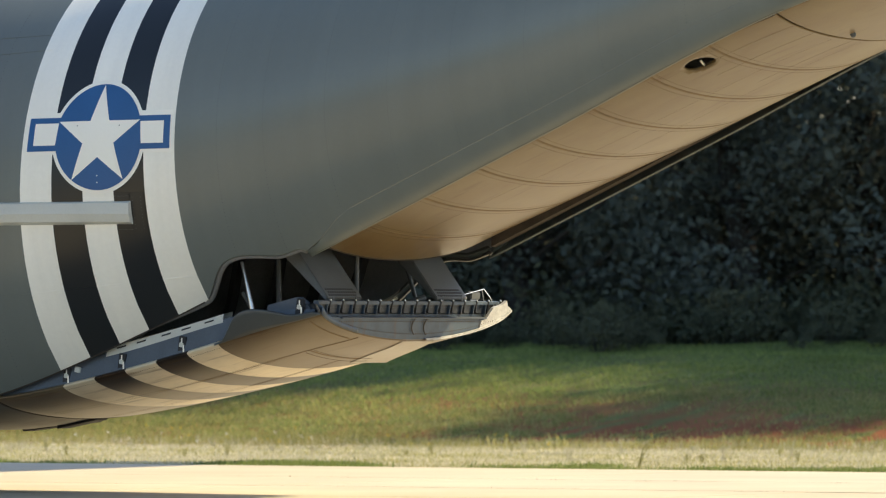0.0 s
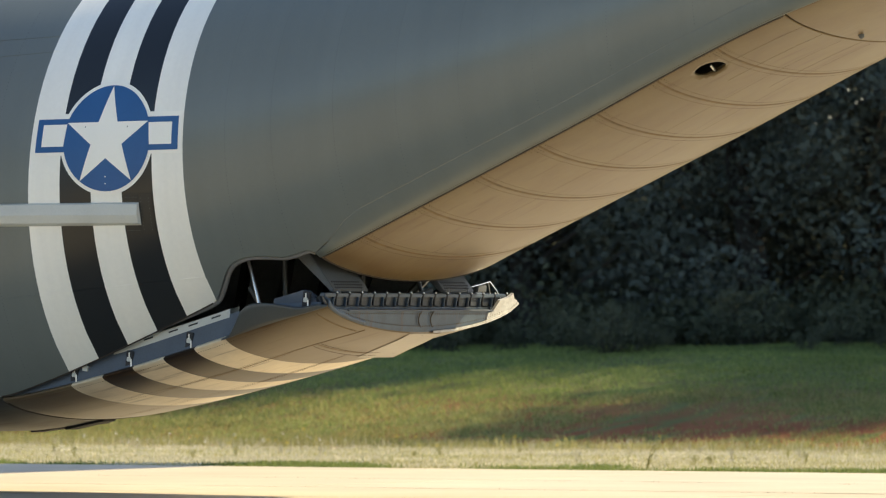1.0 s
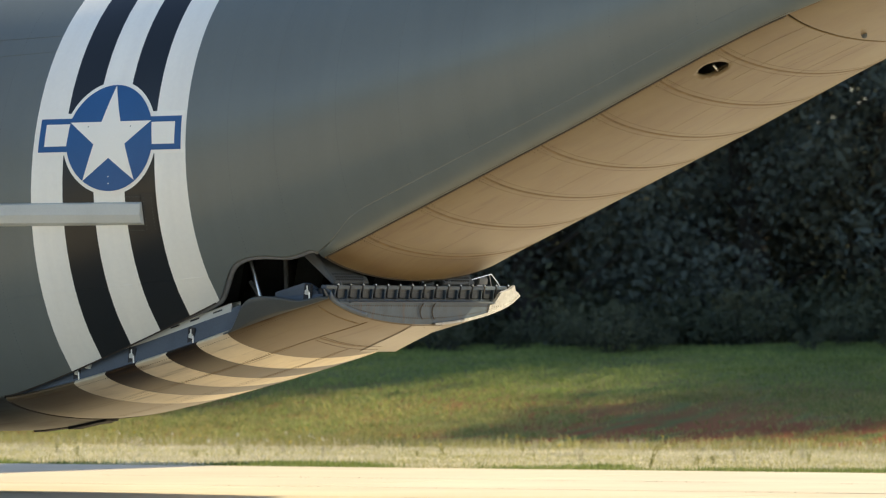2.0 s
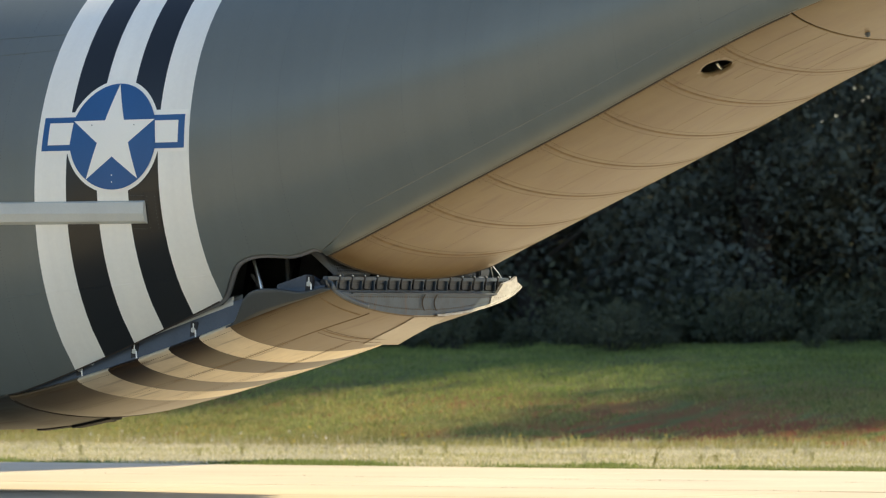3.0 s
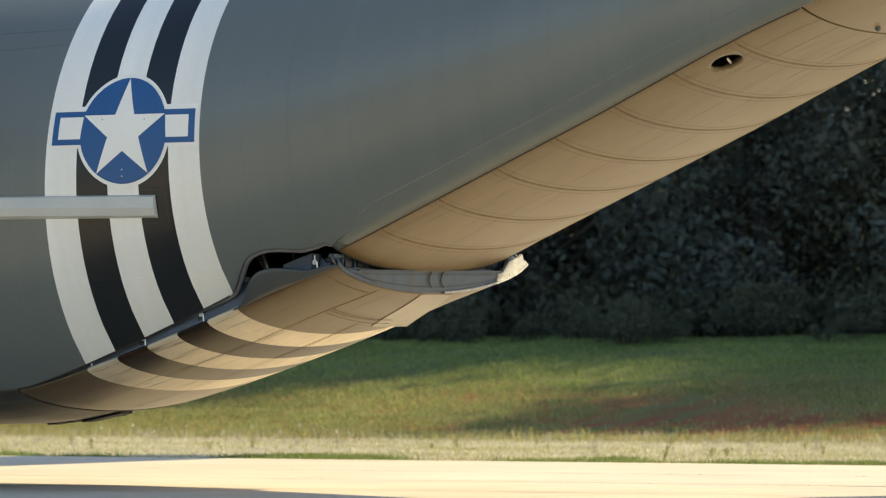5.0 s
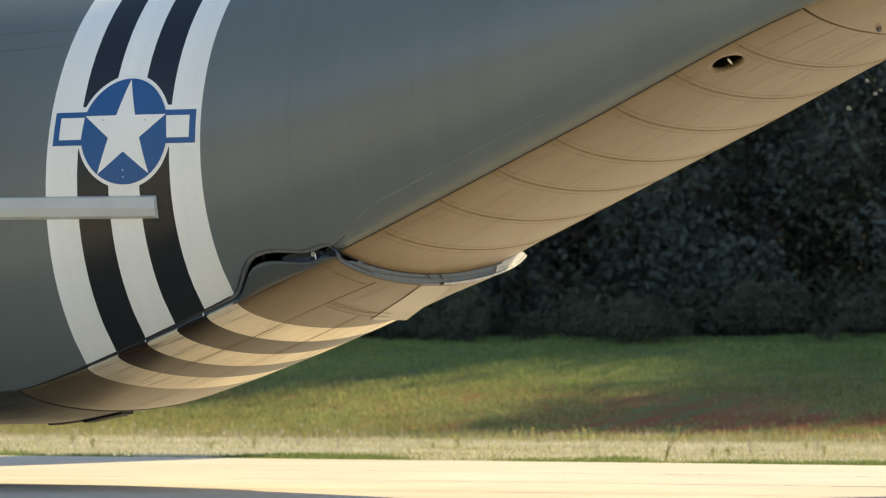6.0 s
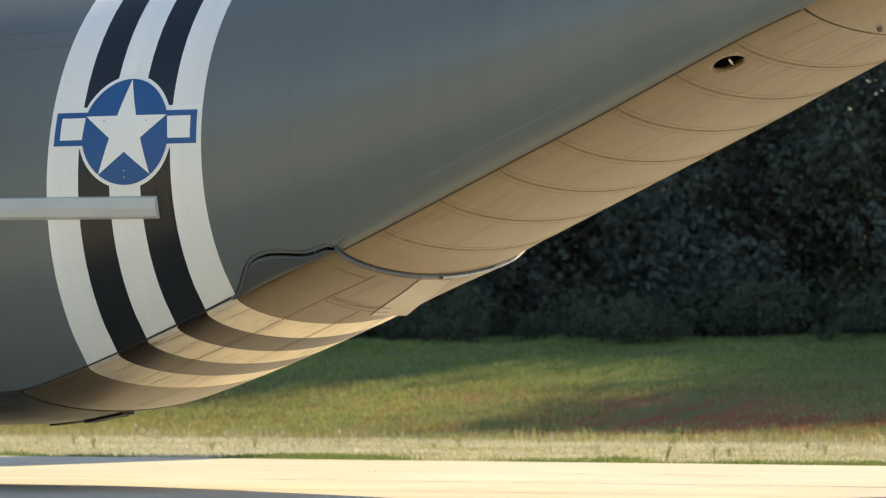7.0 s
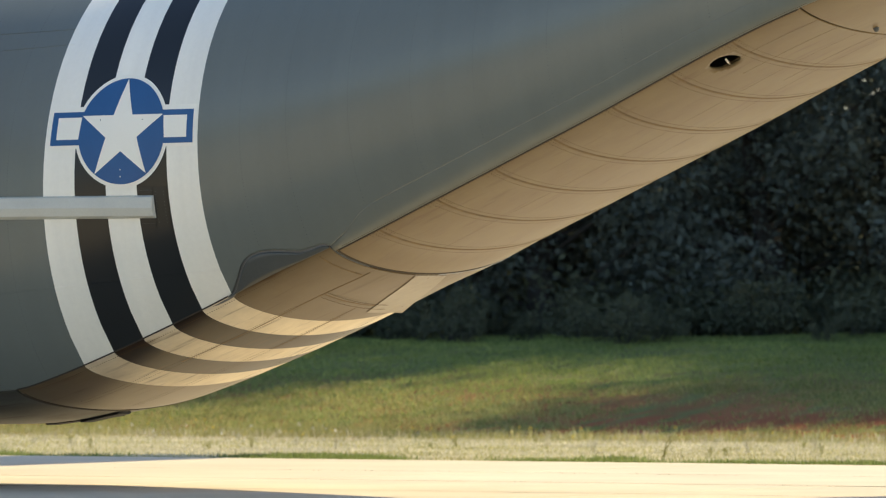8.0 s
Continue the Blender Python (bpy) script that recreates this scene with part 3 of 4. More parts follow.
# curled rim at the port corner
bm = bmesh.new()
rim = [-1.55 + 0.03 * k for k in range(22)]
grid(bm, len(rim), 3, lambda i, j: Vector(((0.056, 0.06, 0.0)[j], rim[i], ramp_belly(0.05, rim[i]).z + (0.004, 0.045, 0.06)[j] + (0.03 * max(0, 1 - i / 3) if j else 0))))
bmesh.ops.recalc_face_normals(bm, faces=bm.faces[:])
skinned(on_ramp("end_rim", bm, M_ENDPLATE, smooth=True), 0.008)
for i in range(2):
    y = -0.05 + i * 0.2
    bm = bmesh.new()
    # bowed doubler seams on the plate
    arc = [Vector((0.059, y + 0.055 * math.cos(a) ** 2 * -1 + 0.055, ZE - 0.115 + 0.075 * math.sin(a))) for a in (-1.45 + 2.9 * k / 12 for k in range(13))]
    ribbon(bm, [(p, Vector((1, 0, 0)), Vector((0, 1, 0))) for p in arc], 0.013, 0.002)
    on_ramp("plate_seam", bm, M_SEAM)
XB = -0.08      # the toothed bar stands a little inside the ramp's end
bm = bmesh.new()
box(bm, (XB - 0.06, -1.44, ZE - 0.085), (XB - 0.004, 1.44, ZE + 0.06))
on_ramp("beam", bm, M_TEETH)
bm = bmesh.new()
box(bm, (XB, -1.44, ZE - 0.085), (XB + 0.03, 1.44, ZE - 0.022), bevel=0.004)
on_ramp("beam_foot", bm, M_ENDPLATE)
NT = 15
for i in range(NT):
    y = -1.405 + 0.2035 * i
    w = 0.0935
    bm = bmesh.new()
    box(bm, (XB, y - w, ZE + 0.066), (XB + 0.055, y + w, ZE + 0.098), bevel=0.006)
    tooth = on_ramp("tooth", bm, M_ENDPLATE)
    # tapered pocket flap under the lip
    bm = bmesh.new()
    va = [bm.verts.new((XB + dx, y + a, ZE + z)) for dx in (0.002, 0.026) for a, z in ((-w, 0.066), (w - 0.02, 0.066), (w - 0.035, -0.012), (-w + 0.055, -0.012))]
    for f in ((0, 1, 2, 3), (4, 5, 6, 7), (0, 1, 5, 4), (1, 2, 6, 5), (2, 3, 7, 6), (3, 0, 4, 7)):
        bm.faces.new([va[k] for k in f])
    bmesh.ops.recalc_face_normals(bm, faces=bm.faces[:])
    on_ramp("flap", bm, M_TEETH, parent=tooth)
    bm = bmesh.new()
    box(bm, (XB, y + w - 0.03, ZE - 0.02), (XB + 0.05, y + w - 0.012, ZE + 0.064), bevel=0.004)
    on_ramp("web", bm, M_ENDPLATE, parent=tooth)
    bm = bmesh.new()
    rod(bm, (XB + 0.052, y + w + 0.008, ZE + 0.105), (XB + 0.052, y + w + 0.008, ZE - 0.005), 0.0075, seg=8)
    on_ramp("pin", bm, M_DARK, parent=tooth)
    bm = bmesh.new()
    bmesh.ops.create_icosphere(bm, subdivisions=1, radius=0.011, matrix=Matrix.Translation((XB + 0.054, y + w + 0.008, ZE + 0.107)))
    on_ramp("pin_head", bm, M_STEEL, parent=tooth)
dots = []
for i in range(70):
    y = -1.25 + 2.6 * i / 69
    dots.append((Vector((0.058, y, ZE - 0.07)) - RAMP_PIVOT, Vector((1, 0, 0))))
    dots.append((Vector((0.058, y, belly(0.05, y).z + 0.035)) - RAMP_PIVOT, Vector((1, 0, 0))))
for i in range(60):
    for x in (-0.05, -0.11):
        f = belly_frame(x, -1.5 + 0.7 * i / 59, RAMP_PIVOT)
        dots.append((f[0], f[1]))
for y in (-1.5, -0.84, -0.76, -0.01, 0.07, 0.9):
    for i in range(130):
        x = HINGE + 0.2 + 3.0 * i / 129
        f = belly_frame(x, y, RAMP_PIVOT)
        dots.append((f[0], f[1]))
for i in range(60):
    for dx in (-0.04, 0.04):
        y = -0.78 + 1.5 * i / 59
        f = belly_frame(-0.50 - 0.14 * (y + 0.8) + dx, y, RAMP_PIVOT)
        dots.append((f[0] + f[1] * 0.02, f[1]))
rivets("riveting", dots, ramp, M_RIB, r=0.0065)
for line in ([(x, -0.80) for x in stations(-2.0, -0.02, 0.08)], [(-0.08, y) for y in stations(-1.52, -0.85, 0.08)], [(-0.50 - 0.14 * (y + 0.8), y) for y in stations(-0.78, 0.7, 0.08)], [(x, 0.03) for x in stations(-1.6, -0.7, 0.06)]):
    bm = bmesh.new()
    along = line[0][1] == line[1][1]
    fr = [belly_frame(x, y, Vector((0, 0, 0))) for x, y in line]
    ribbon(bm, [(f[0] + f[1] * ((belly(*q) - ramp_belly(*q)).z), f[1], f[3] if along else f[2]) for f, q in zip(fr, line)], 0.017, 0.0012)
    on_ramp("strap_seam", bm, M_STRAP)
# rubbing plate under the end
bm = bmesh.new()
xs = stations(-0.80, 0.048, 0.0848)


def wedge(i, j):
    """A flat shoe: level across, so that it stands proud of the curved skin towards starboard."""
    x = xs[i]
    y0, y1 = 0.38 - 0.53 * i / 10, 0.98 - 0.62 * i / 10
    y = y0 + (y1 - y0) * j / 6
    low = ramp_belly(x, y0).z - 0.006
    if j == 7:
        return ramp_belly(x, y1 + 0.01, -0.01)
    if i == 0:
        return Vector((x, y, min(low, ramp_belly(x, y).z)))
    return Vector((x, y, low))


grid(bm, len(xs), 8, wedge)
vs_ = [[v for v in bm.verts if abs(v.co.x - x) < 1e-5] for x in (xs[0], xs[-1])]
for col in vs_:
    col.sort(key=lambda v: v.co.y)
    base_ = [bm.verts.new((v.co.x, v.co.y, max(v.co.z, ramp_belly(v.co.x, v.co.y, -0.012).z))) for v in col]
    for k in range(len(col) - 1):
        bm.faces.new((col[k], col[k + 1], base_[k + 1], base_[k]))
bmesh.ops.recalc_face_normals(bm, faces=bm.faces[:])
on_ramp("rubbing_plate", bm, M_SHOE, "worn pale rubbing plate")

# two stowed loading plates that lean over the ramp's end
for y0, y1 in ((-1.316, -0.75), (0.495, 1.02)):
    bm = bmesh.new()
    vs = box(bm, (-0.035, y0, 0.0), (0.0, y1, 0.85), bevel=0.008)
    for v in bm.verts:
        if v.co.x < -0.015:
            v.co.x -= 0.19 * v.co.z      # a wedge, thicker towards its top
    m = Matrix.Translation((XB + 0.03, 0, ZE + 0.122)) @ pose(0, 0, 0, 0, -46, 0)
    bmesh.ops.transform(bm, matrix=m, verts=bm.verts[:])
    pl = on_ramp("loading_plate", bm, M_PLATE, "worn grey loading plate with punched holes")
    bm = bmesh.new()
    for r in range(3):
        for k in range(13):
            yy = y0 + 0.05 + (y1 - y0 - 0.1) * (k + 0.5 * (r % 2)) / 13
            p = Vector((0.002, yy, 0.03 + 0.032 * r))
            bmesh.ops.create_cone(bm, cap_ends=True, segments=8, radius1=0.010, radius2=0.009, depth=0.006, matrix=m @ Matrix.Translation(p) @ pose(0, 0, 0, 0, 90, 0))
    on_ramp("holes", bm, M_DARK, parent=pl)
    for yy in (y0 + 0.1, y1 - 0.1):
        bm = bmesh.new()
        rod(bm, (XB + 0.03, yy, ZE + 0.08), (XB + 0.01, yy, ZE + 0.14), 0.012, seg=10)
        on_ramp("hinge_pin", bm, M_PLATE, parent=pl)

# starboard corner: horn, small box, guard wire
bm = bmesh.new()
up = [(1.20, -0.045), (1.30, 0.055), (1.38, 0.07), (1.45, 0.085), (1.52, 0.12), (1.545, 0.07), (1.60, 0.05), (1.61, 0.025)]
low = [(y, ramp_belly(0.05, y).z - ZE + 0.002) for y in (1.55, 1.5, 1.4, 1.3, 1.2, 1.1)] + [(1.12, -0.06)]
front = [bm.verts.new((0.058, y, ZE + z)) for y, z in up + low]
back = [bm.verts.new((0.03, y, ZE + z)) for y, z in up + low]
bm.faces.new(front)
bm.faces.new(back[::-1])
for k in range(len(front)):
    q = (k + 1) % len(front)
    bm.faces.new((front[k], front[q], back[q], back[k]))
bmesh.ops.recalc_face_normals(bm, faces=bm.faces[:])
horn = on_ramp("corner_horn", bm, M_RAMPSKIN2, "corner horn, coloured pale as in sun")
bm = bmesh.new()
edge_y = [0.2 + 0.08 * k for k in range(17)] + [1.55]
lip = [Vector((0.06, y, ramp_belly(0.05, y).z + 0.012)) for y in edge_y] + [Vector((0.06, 1.605, ZE + 0.03))]
ribbon(bm, [(p, Vector((1, 0, 0)), Vector((0, -0.3, 0.95))) for p in lip], 0.024, 0.012)
on_ramp("horn_lip", bm, M_RAMPSKIN2, parent=horn)
bm = bmesh.new()
box(bm, (XB - 0.07, 1.12, ZE + 0.105), (XB, 1.28, ZE + 0.175), bevel=0.01)
on_ramp("small_box", bm, M_PLATE)
for a, b in (((XB, 1.0, ZE + 0.155), (XB, 1.32, ZE + 0.205)), ((XB, 1.32, ZE + 0.205), (XB + 0.03, 1.4, ZE + 0.13)), ((XB + 0.03, 1.4, ZE + 0.13), (XB + 0.05, 1.46, ZE + 0.05)), ((XB - 0.02, 1.32, ZE + 0.2), (XB - 0.06, 1.46, ZE + 0.06))):
    bm = bmesh.new()
    rod(bm, a, b, 0.0045, seg=8)
    on_ramp("guard_wire", bm, M_STEEL)

# broad grey rubber lip inside the notch's edge
for s in (-1, 1):
    bm = bmesh.new()
    pts = [side_at(x, lower_edge(x) + 0.004, -0.022, s) for x in stations(-1.5, 0.055, 0.02)]
    rows = []
    for k, p in enumerate(pts):
        d = pts[min(k + 1, len(pts) - 1)] - pts[max(k - 1, 0)]
        d = Vector((d.x, 0, d.z)).normalized()
        w = min(1.0, 0.35 + 0.65 * k / 22)
        below = Vector((d.z, 0, -d.x)) * w
        into = Vector((0, -s, 0))
        rows.append([bm.verts.new(p + below * q + into * e) for q, e in ((-0.02, 0.03), (-0.01, -0.002), (0.018, -0.006), (0.036, 0.0), (0.042, 0.012), (0.036, 0.035))])
    for a, b in zip(rows, rows[1:]):
        for q in range(5):
            bm.faces.new((a[q], a[q + 1], b[q + 1], b[q]))
    bm.faces.new(rows[0])
    bm.faces.new(rows[-1][::-1])
    bmesh.ops.recalc_face_normals(bm, faces=bm.faces[:])
    part("edge_lip", bm, M_LIP, plane, "broad grey rubber lip", smooth=True)

# dark seal along the fuselage's lower edge, both sides
for s in (-1, 1):
    bm = bmesh.new()
    ribbon(bm, [(f[0], f[1], f[3]) for f in (side_frame(x, chine(x) + 0.004, s) for x in stations(HINGE, -1.0, 0.1))], 0.016, 0.004)
    part("edge_seal", bm, M_SEAM, plane)

# ---- markings on the port side ----
MX, MZ = -1.738, 3.316      # centre of the roundel


def marking(name, outline, mat, off, parent, label=""):
    """A painted shape laid on the skin; outline: (aft, up) in metres from the roundel's centre, along the skin."""
    a0 = side_angle(MX, MZ)
    bm = bmesh.new()
    vs = [bm.verts.new((u, w, 0)) for u, w in outline]
    bm.faces.new(vs)
    bmesh.ops.triangulate(bm, faces=bm.faces[:])
    for _ in range(4):
        es = [e for e in bm.edges if e.calc_length() > 0.07]
        if es:
            bmesh.ops.subdivide_edges(bm, edges=es, cuts=1)
            bmesh.ops.triangulate(bm, faces=bm.faces[:])
    for v in bm.verts:
        x = MX + v.co.x * 0.955
        z = MZ + v.co.y * math.cos(a0)
        v.co = side_at(x, z, off)
    bmesh.ops.recalc_face_normals(bm, faces=bm.faces[:])
    return part(name, bm, mat, parent, label, smooth=False)


def ring(r, n=64):
    return [(r * math.cos(2 * math.pi * k / n), r * math.sin(2 * math.pi * k / n)) for k in range(n)]


R0 = 0.468
TILT = 0.012


def tilted(pts):
    return [(u, w + u * TILT) for u, w in pts]


backing = marking("roundel", ring(R0 + 0.035), M_WHITE, 0.004, plane, "blue and white roundel with star and bars")
marking("bar_backing", tilted([(-0.80, -0.145), (0.80, -0.145), (0.80, 0.225), (-0.80, 0.225)]), M_WHITE, 0.003, backing)
for s in (-1, 1):
    marking("bar_border", tilted([(s * 0.35, -0.115), (s * 0.765, -0.115), (s * 0.765, 0.18), (s * 0.35, 0.18)]), M_BLUE, 0.006, backing)
marking("blue_disc", ring(R0), M_BLUE, 0.008, backing)
for s in (-1, 1):
    marking("bar", tilted([(s * 0.463, -0.065), (s * 0.70, -0.065), (s * 0.70, 0.13), (s * 0.445, 0.13)]), M_WHITE, 0.010, backing)
star = []
for k in range(10):
    r = (R0 - 0.005) if k % 2 == 0 else (R0 - 0.005) * 0.382
    a = math.pi / 2 + k * math.pi / 5
    star.append((r * math.cos(a), r * math.sin(a)))
marking("star", tilted(star), M_WHITE, 0.0115, backing)

for u, w in ((0.0, -0.34), (0.0, -0.40)):
    marking("fastener", [(u + a, w + b) for a, b in ring(0.006, 8)], M_WHITE, 0.012, backing)
for u in (-0.24, 0.22):
    marking("fastener", [(u + a, 0.10 + b) for a, b in ring(0.006, 8)], M_FAIR, 0.0135, backing)

# long rub strip that ends behind the bands
bm = bmesh.new()
xs = stations(-9, -1.42, 0.25)
prof = [(0.0, 0.0), (0.045, 0.03), (0.06, 0.1), (0.035, 0.19), (0.0, 0.2)]
rows = [[bm.verts.new(side_at(x, 2.555 + 0.004 * (x + 1.4) + dz, off)) for off, dz in prof] for x in xs]
for a, b in zip(rows, rows[1:]):
    for k in range(4):
        bm.faces.new((a[k], a[k + 1], b[k + 1], b[k]))
bm.faces.new(rows[-1])
bmesh.ops.recalc_face_normals(bm, faces=bm.faces[:])
part("rub_strip", bm, M_CREAM, plane, "pale grey rub strip")
# riveted doubler round the strip's end
bm = bmesh.new()
for x0, x1, z0, z1 in ((-1.42, -1.29, 2.48, 2.83), (-1.575, -1.43, 2.765, 2.83), (-1.575, -1.43, 2.47, 2.55)):
    grid(bm, 5, 5, lambda i, j: side_at(x0 + (x1 - x0) * i / 4, z0 + (z1 - z0) * j / 4, 0.004))
bmesh.ops.recalc_face_normals(bm, faces=bm.faces[:])
M_BLACKPAINT = material("black_doubler", (0.02, 0.019, 0.015), 0.42, bump=0)
part("doubler", bm, M_BLACKPAINT, plane)
dots = []
for i in range(10):
    for x, z in ((-1.40, 2.52 + 0.03 * i), (-1.32, 2.52 + 0.03 * i), (-1.56 + 0.014 * i, 2.80), (-1.56 + 0.014 * i, 2.51)):
        f = side_frame(x, z)
        dots.append((f[0] + f[1] * 0.004, f[1]))
# rivet rows and lap seams on the side
for x in (-3.4, -2.9, -0.55, -0.1, 0.5, 1.1, 1.7, 2.4, 3.1, 3.9):
    z0 = lower_edge(x) + 0.05
    for i in range(110):
        z = z0 + i * 0.03
        if z < 4.75 and z < centre(x) + radius(x) * 0.97:
            f = side_frame(x, z)
            dots.append((f[0], f[1]))
rivets("riveting", dots, plane, M_FAIR, r=0.0045)
for z, slope, a, b in ((1.95, 0.1, -12, -0.95), (4.10, 0.06, -9, -2.45), (4.24, 0.04, -9, -2.5)):
    bm = bmesh.new()
    ribbon(bm, [(f[0], f[1], f[3]) for f in (side_frame(x, z + slope * (x + 2.5)) for x in stations(a, b, 0.2))], 0.012, 0.002)
    part("skin_lap", bm, M_HULL, plane)
# flat aerial under the belly, before the ramp's hinge
for x0, x1, y in ((-4.2, -3.45, 0.35), (-3.75, -3.32, 0.25)):
    bm = bmesh.new()
    vs = box(bm, (x0, y - 0.1, -0.03), (x1, y + 0.1, 0.0), bevel=0.006)
    for v in bm.verts:
        v.co.z += belly(v.co.x, y).z + 0.005
    part("belly_aerial", bm, M_RUBBER, plane, "flat black belly aerial")


def motions():
    ramp_rows = [(0, 8.65), (0.5, 8.05), (1.0, 7.4), (1.5, 6.85), (3.0, 5.25), (3.5, 4.72), (4.0, 4.1), (4.5, 3.48), (6.0, 1.45), (6.5, 0.92), (7.0, 0.48), (7.5, 0.1), (7.75, 0), (8.0, 0)]
    walk(ramp, [(t, pose(*RAMP_PIVOT, 0, a, 0)) for t, a in ramp_rows])
    door_rows = [(0, 2.15), (0.2, 1.6), (0.5, 0.65), (0.75, 0.05), (0.9, 0), (8.0, 0)]
    walk(door, [(t, pose(*DOOR_PIVOT, 0, a, 0)) for t, a in door_rows])


# ---- wings, tail and wheels ----
def slab(name, root, tip, rc, tc, th, mat):
    bm = bmesh.new()
    prof = [(0, 0), (0.03, 0.3), (0.12, 0.5), (0.3, 0.6), (0.6, 0.42), (1, 0.02), (0.6, -0.3), (0.3, -0.4), (0.08, -0.3)]
    n = len(prof)
    rr = [[bm.verts.new(Vector(o) + Vector((c * px, 0, th * c * pz))) for px, pz in prof] for o, c in ((root, rc), (tip, tc))]
    for i in range(n):
        bm.faces.new((rr[0][i], rr[0][(i + 1) % n], rr[1][(i + 1) % n], rr[1][i]))
    bm.faces.new(rr[0])
    bm.faces.new(rr[1][::-1])
    bmesh.ops.recalc_face_normals(bm, faces=bm.faces[:])
    return part(name, bm, mat, plane, smooth=False)


for s in (1, -1):
    slab("wing", (-9.9, s * 0.6, 4.7), (-9.2, s * 20.2, 5.2), 4.9, 2.4, 0.14, M_GREY)
    bm = bmesh.new()
    px = stations(-12.6, -6.6, 0.3)
    ring_n = 14

    def pod(i, j):
        t = (px[i] + 12.6) / 6.0
        k = max(0.02, math.sin(math.pi * t)) ** 0.45
        a = 2 * math.pi * j / ring_n
        return Vector((px[i], s * (2.1 + 0.8 * k * math.cos(a)), 1.35 + 0.72 * k * math.sin(a)))
    grid(bm, len(px), ring_n + 1, pod)
    bmesh.ops.remove_doubles(bm, verts=bm.verts[:], dist=0.001)
    bmesh.ops.recalc_face_normals(bm, faces=bm.faces[:])
    part("gear_pod", bm, M_GREY, plane, smooth=True)
    for x in (-10.2, -8.6):
        bm = bmesh.new()
        rod(bm, (x, s * 1.75, 0.83), (x, s * 2.25, 0.83), 0.68, seg=32)
        part("wheel", bm, M_RUBBER, plane, "black rubber tyre")

    slab("tailplane", (7.5, s * 0.3, 5.85), (9.4, s * 6.8, 6.0), 4.0, 2.0, 0.13, M_GREY)
bm = bmesh.new()
prism(bm, [(4.4, 5.5), (7.6, 7.0), (9.2, 11.4), (11.2, 11.6), (11.4, 5.6)], -0.14, 0.14)
part("tail_fin", bm, M_GREY, plane)

# ---------------- ground ----------------
APRON_EDGE, BANK_FOOT, BANK_TOP = 13.1, 28.6, 37.5


def ground_height(x, y):
    t = max(0.0, min(1.0, (y - BANK_FOOT) / (BANK_TOP - BANK_FOOT)))
    z = -0.04 + 1.15 * (0.65 * t + 0.35 * t * t * (3 - 2 * t)) + max(0, min(12, y - BANK_TOP)) * 0.02
    if BANK_FOOT - 2 < y < 60 and -60 < x < 40:
        z += 0.10 * noise.noise((x * 0.35, y * 0.5, 3)) * t + 0.03 * noise.noise((x * 1.7, y * 1.7, 0))
    return z


bm = bmesh.new()
gx = [-2500, -400, -120] + stations(-60, 40, 0.5) + [120, 400, 2500]
gy = [-2500, -300, -80, 0, 10] + stations(14, 60, 0.5) + [90, 150, 400, 2500]
grid(bm, len(gx), len(gy), lambda i, j: Vector((gx[i], gy[j], ground_height(gx[i], gy[j]))))
tagged(part("ground", bm, M_SOIL, smooth=True), "grassy verge and low bank of bare red earth", "ground", kind="structure")

# concrete apron: a bed, and slabs with open joints where it is seen
bm = bmesh.new()
box(bm, (-300, -200, -0.3), (300, APRON_EDGE - 0.05, -0.012))
apron = tagged(part("apron", bm, M_APRON), "sunlit pale concrete apron of large slabs", "apron", kind="structure")
SL = 6.0
jy = [APRON_EDGE, 7.7, 3.9, 0.1, -3.7, -7.5]
for i in range(9):
    for k in range(5):
        bm = bmesh.new()
        x0 = -34 + i * SL
        box(bm, (x0 + 0.012, jy[k + 1] + 0.012, -0.1), (x0 + SL - 0.012, jy[k] - 0.012, random.uniform(-0.003, 0.0)), bevel=0.006)
        part("slab", bm, M_APRON, apron)
M_TAR = material("weathered_joint_seal", (0.37, 0.33, 0.25), 0.9, scale=3, vary=0.5, bump=0)
for y in jy[1:4]:
    for k in range(9):
        bm = bmesh.new()
        x0 = -34 + k * SL
        pts = stations(x0, x0 + SL, 0.5)
        grid(bm, len(pts), 2, lambda i, j: Vector((pts[i], y + (j - 0.5) * (0.07 + 0.08 * noise.noise((pts[i] * 1.3, y, 4))) + 0.05 * noise.noise((pts[i] * 0.7, y, 1)), 0.004)), flip=True)
        part("joint_seal", bm, M_TAR, apron)
for a, b in (((-300, -200), (300, jy[5])), ((-300, jy[5]), (-34, APRON_EDGE)), ((20, jy[5]), (300, APRON_EDGE))):
    bm = bmesh.new()
    box(bm, (a[0], a[1], -0.1), (b[0], b[1], -0.002))
    part("slab", bm, M_APRON, apron)


